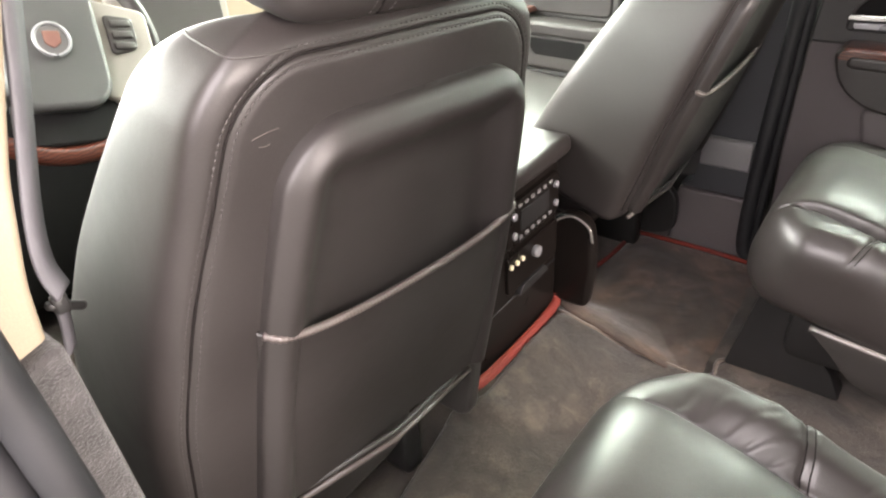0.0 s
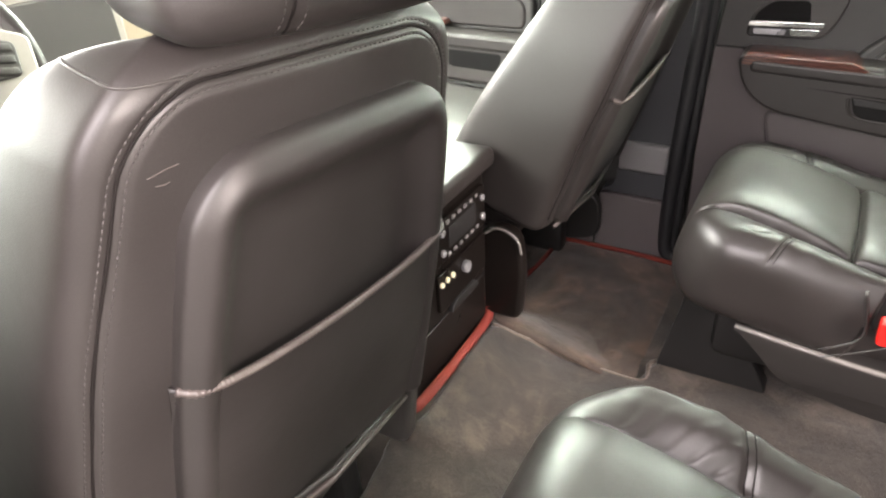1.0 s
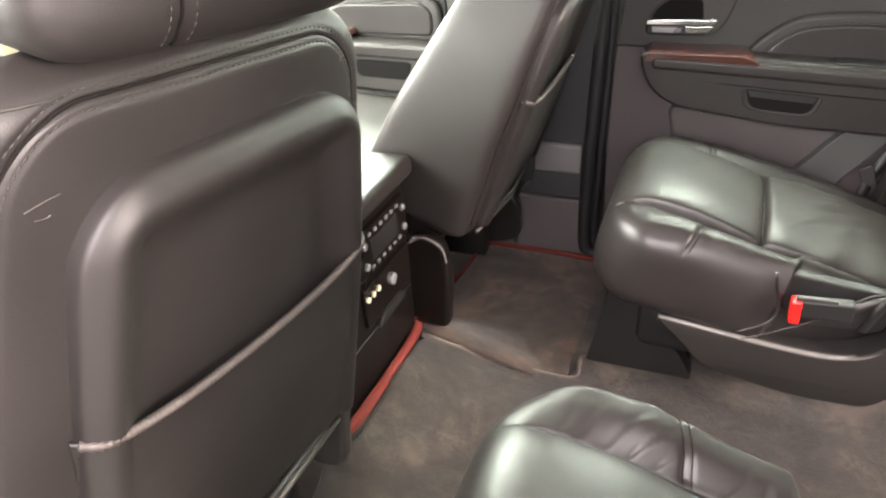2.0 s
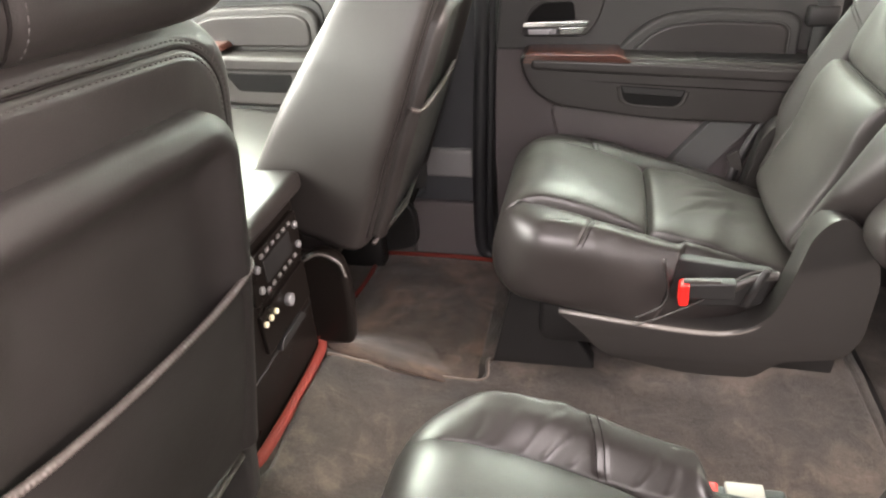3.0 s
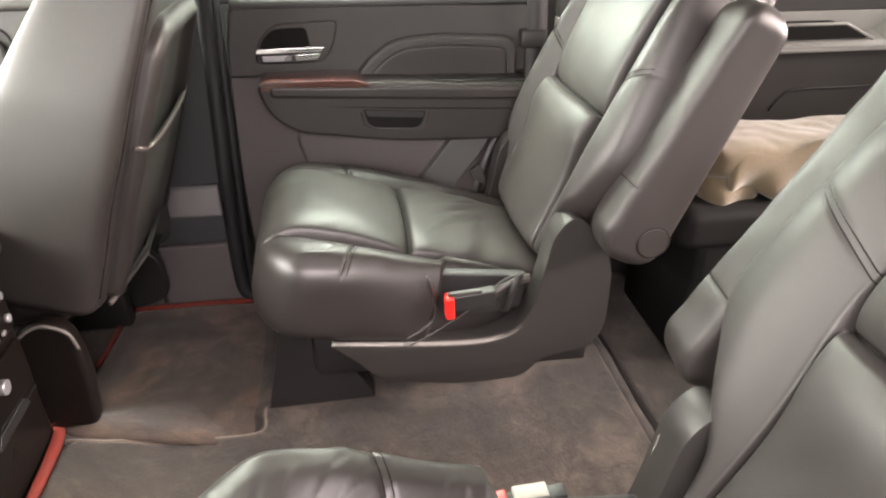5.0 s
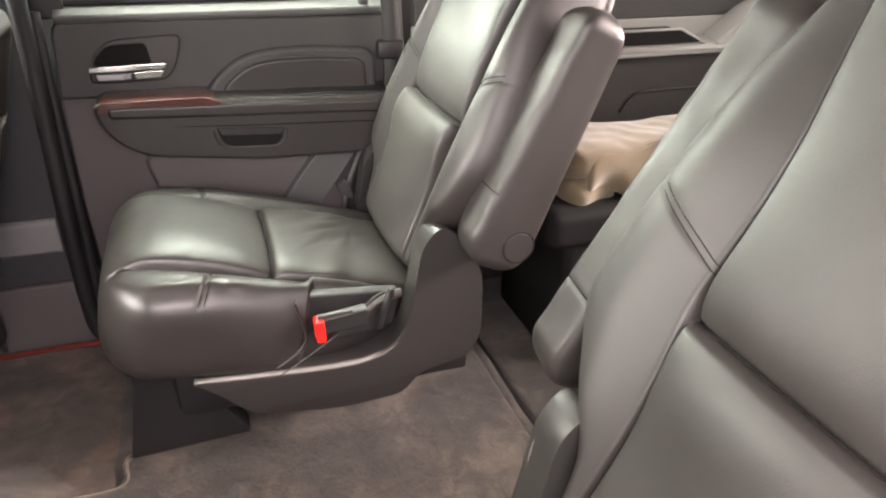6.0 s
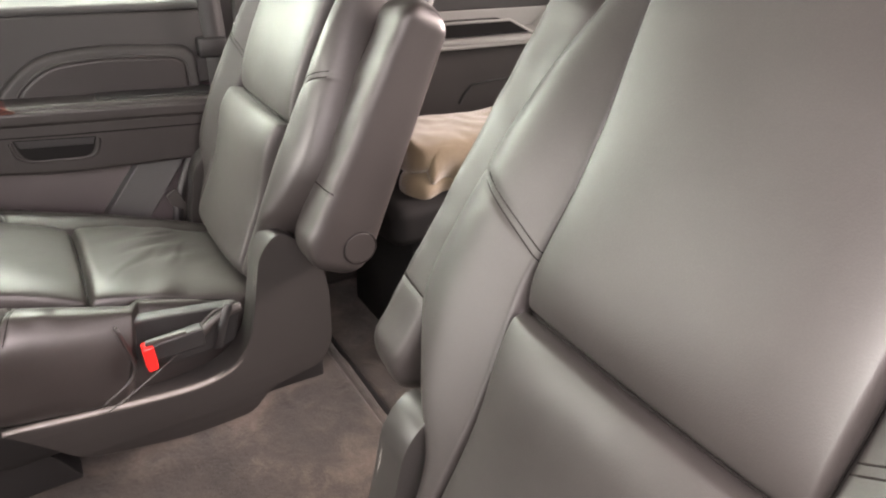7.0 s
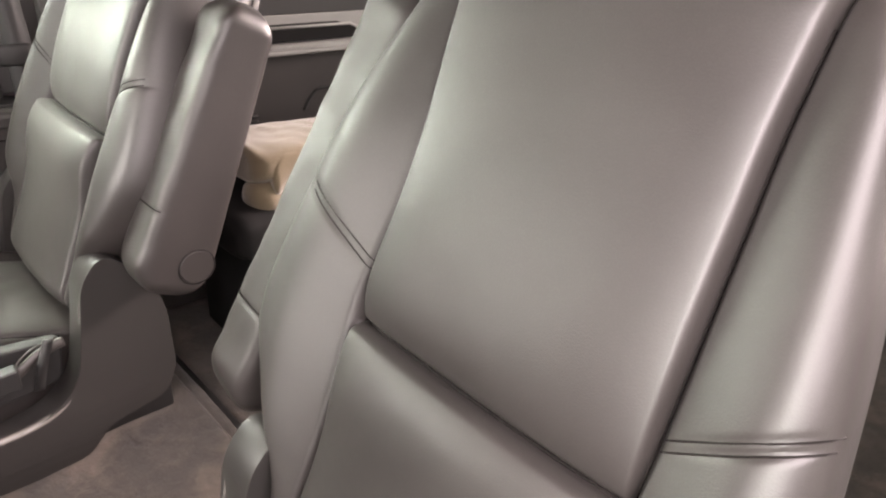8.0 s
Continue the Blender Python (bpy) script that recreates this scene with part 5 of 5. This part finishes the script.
rim_pts = [wheel_m @ Vector((0.185 * math.sin(t), -0.185 * math.cos(t), 0)) for t in np.linspace(0, 2 * math.pi, 72, endpoint=False)]
part("rim", tube(rim_pts[12:61], 0.016, 12), LEATHER, wheel)
part("wood_rim", tube(rim_pts[60:] + rim_pts[:13], 0.0165, 12), WOOD, wheel, "glossy wood rim section")
hub_out = rounded([(-0.084, 0.09), (0.084, 0.09), (0.081, -0.085), (0.052, -0.113), (-0.052, -0.113), (-0.081, -0.085)], 0.018)
part("hub", plate(hub_out, "z", 0.0, 0.042, 0.010, 3, wheel_m), GREYHUB, wheel, "grey padded hub")
part("emblem", disc(wheel_m @ Vector((0, 0.0, 0.045)), wheel_m.to_3x3() @ Vector((0, 0, 1)), 0.030, 0.004), GREYDARK, wheel, "round grey emblem")
part("emblem_ring", ring(wheel_m @ Vector((0, 0.0, 0.049)), wheel_m.to_3x3() @ Vector((0, 0, 1)), 0.027, 0.003), SILVER, wheel, "silver ring")
part("emblem_core", plate(rounded([(-0.013, 0.014), (0.013, 0.014), (0.013, -0.006), (0.0, -0.015), (-0.013, -0.006)], 0.003), "z", 0.048, 0.0515, 0.001, 1, wheel_m), WOODCORE, wheel, "dull copper shield")
part("spoke", plate(rounded([(-0.18, 0.04), (-0.07, 0.06), (-0.07, -0.02), (-0.175, -0.03)], 0.015), "z", -0.005, 0.02, 0.006, 2, wheel_m), GREYTRIM, wheel)
part("spoke", plate(rounded([(0.18, 0.06), (0.07, 0.085), (0.070, -0.098), (0.115, -0.105), (0.178, -0.04)], 0.018), "z", -0.005, 0.02, 0.006, 2, wheel_m), GREYTRIM, wheel)
pad_right = part("button_pad", plate(rounded([(0.098, 0.052), (0.150, 0.045), (0.148, -0.012), (0.100, -0.022)], 0.012), "z", 0.018, 0.026, 0.003, 2, wheel_m), TRIM, wheel, "dark button pad")
for i in range(3):
    part("button", block((0.106, -0.012 + 0.02 * i, 0.024), (0.142, 0.001 + 0.02 * i, 0.030), 0.003, 2, wheel_m), TRIM, pad_right)
part("lower_spoke", plate(rounded([(-0.075, -0.08), (0.085, -0.08), (0.095, -0.168), (-0.085, -0.168)], 0.02), "z", -0.012, 0.012, 0.006, 2, wheel_m), VOID, wheel)
part("spoke_foot", plate(rounded([(-0.118, -0.075), (-0.088, -0.055), (-0.083, -0.10), (-0.105, -0.125)], 0.008), "z", 0.0, 0.022, 0.006, 2, wheel_m), GREYTRIM, wheel)
part("column", tube([wheel_m @ Vector((0, 0, -0.01)), wheel_m @ Vector((0, 0, -0.25))], 0.05, 20), BLACK, wheel)
dash = thing("dashboard", (0, 1.45, 0.3), "beige dashboard with dark upper part", "dashboard", kind="structure")
part("dash_body", plate(rounded([(1.34, 0.10), (1.28, 0.50), (1.32, 0.78), (1.75, 0.80), (1.75, 0.10)], 0.04), "x", -0.78, 0.78, 0.01), VOID, dash)
part("dash_top", plate(rounded([(1.28, 0.775), (1.32, 0.83), (1.8, 0.82), (1.8, 0.775)], 0.03), "x", -0.78, 0.78, 0.01), BLACK, dash)
part("center_stack", plate(rounded([(-0.12, 0.45), (-0.14, 0.80), (0.16, 0.80), (0.14, 0.45)], 0.02), "y", 1.235, 1.36, 0.008), GREYTRIM, dash)
part("radio", plate(rounded([(-0.10, 0.52), (-0.10, 0.76), (0.12, 0.76), (0.12, 0.52)], 0.01), "y", 1.215, 1.26, 0.004), TRIM, dash)
part("dash_panel", plate(rounded([(-0.70, 0.62), (-0.70, 0.76), (0.70, 0.76), (0.70, 0.62)], 0.03), "y", 1.255, 1.31, 0.01), BEIGE, dash, "beige dashboard panel")
part("firewall", block((-0.8, 1.75, -0.05), (0.8, 1.8, 0.75), 0.01), TRIM, dash)

# ---- third row and blanket ----
third = thing("third_row_seat", (0.48, -1.15, 0.0), "folded black third-row seat behind the chairs", "car seat")
# matt black so that the shaded cavity under the blanket is in the colour
pad("seat_back", third, VOID, Matrix.Translation((0.48, -0.80, 0.335)) @ pose(0, 0, 0, 90), 0.62, 0.17, 0.05, k=5, round_w=(0.03, 0.03), round_d=(0.03, 0.03), nu=80, nv=50)
part("seat_base", block((0.33, -1.40, -0.02), (0.64, -0.86, 0.30), 0.02), VOID, third)


def fleece(x, z, seed):
    return crumple(x, z, seed, 0.22, 0.006) + crumple(x, z, seed + 1, 0.07, 0.0025)


rug = thing("blanket", (0.50, -1.0, 0.385), "rumpled tan fleece blanket folded on the third-row seat", "blanket")
pad("fold", rug, BLANKET, Matrix.Translation((0.435, -0.862, 0.458)) @ pose(0, 0, 0, 90), 0.46, lambda v: 0.090 + 0.006 * math.sin(v * 9), 0.036, k=3.4,
    round_w=(0.03, 0.03), round_d=(0.014, 0.02), nu=140, nv=110, front=lambda x, z: fleece(x, z, 21) * 0.5, back=lambda x, z: fleece(x, z, 31) * 0.8)
pad("fold", rug, BLANKET, Matrix.Translation((0.376, -0.856, 0.388)) @ pose(0, 0, 0, 84, 0, 4), 0.12, lambda v: 0.040 + 0.006 * math.sin(v * 7), 0.030, k=2.3,
    round_w=(0.036, 0.03), round_d=(0.030, 0.02), nu=90, nv=70, front=lambda x, z: fleece(x, z, 51) * 1.3, back=lambda x, z: fleece(x, z, 61) * 1.1)
# the cloth hangs over the edge in a few heavy folds
hang = loft(Matrix.Translation((0.352, -0.895, 0.482)) @ pose(0, 0, 0, 90), 0.34, 0.016, lambda v: 0.050 - 0.010 * math.sin(v * 8 + 0.6), k=2.6, round_w=(0.012, 0.012), round_d=(0.03, 0.02),
            nu=100, nv=120, centre=lambda v: -0.046 + 0.008 * math.sin(v * 13))[0]
hang[..., 0] += 0.012 * np.sin(hang[..., 1] * 58 + 14 * hang[..., 2]) * smoothstep(0.46, 0.40, hang[..., 2])
part("drape", skin(hang), BLANKET, rug)

# ---- rear belt beside the chair ----
rbelt = tagged(part("seat_belt", strap(curve([(0.752, -0.60, 1.12), (0.748, -0.605, 0.80), (0.742, -0.612, 0.60), (0.735, -0.60, 0.42), (0.72, -0.52, 0.28)]), (0, 1, 0), 0.046), BLACK),
               "black woven seat belt at the rear pillar", "seat belt")
part("belt_guide", block((0.735, -0.635, 0.60), (0.765, -0.575, 0.64), 0.006), BLACK, rbelt)

part("latch_plate", plate(rounded([(-0.455, 0.335), (-0.478, 0.350), (-0.505, 0.285), (-0.482, 0.272)], 0.006), "x", 0.684, 0.692, 0.002), TRIM, rbelt, "grey metal latch plate")
part("lap_strap", strap(curve([(0.735, -0.60, 0.50), (0.712, -0.535, 0.42), (0.690, -0.485, 0.325), (0.672, -0.462, 0.24)]), (0, 1, 0.5), 0.022), BLACK, rbelt)
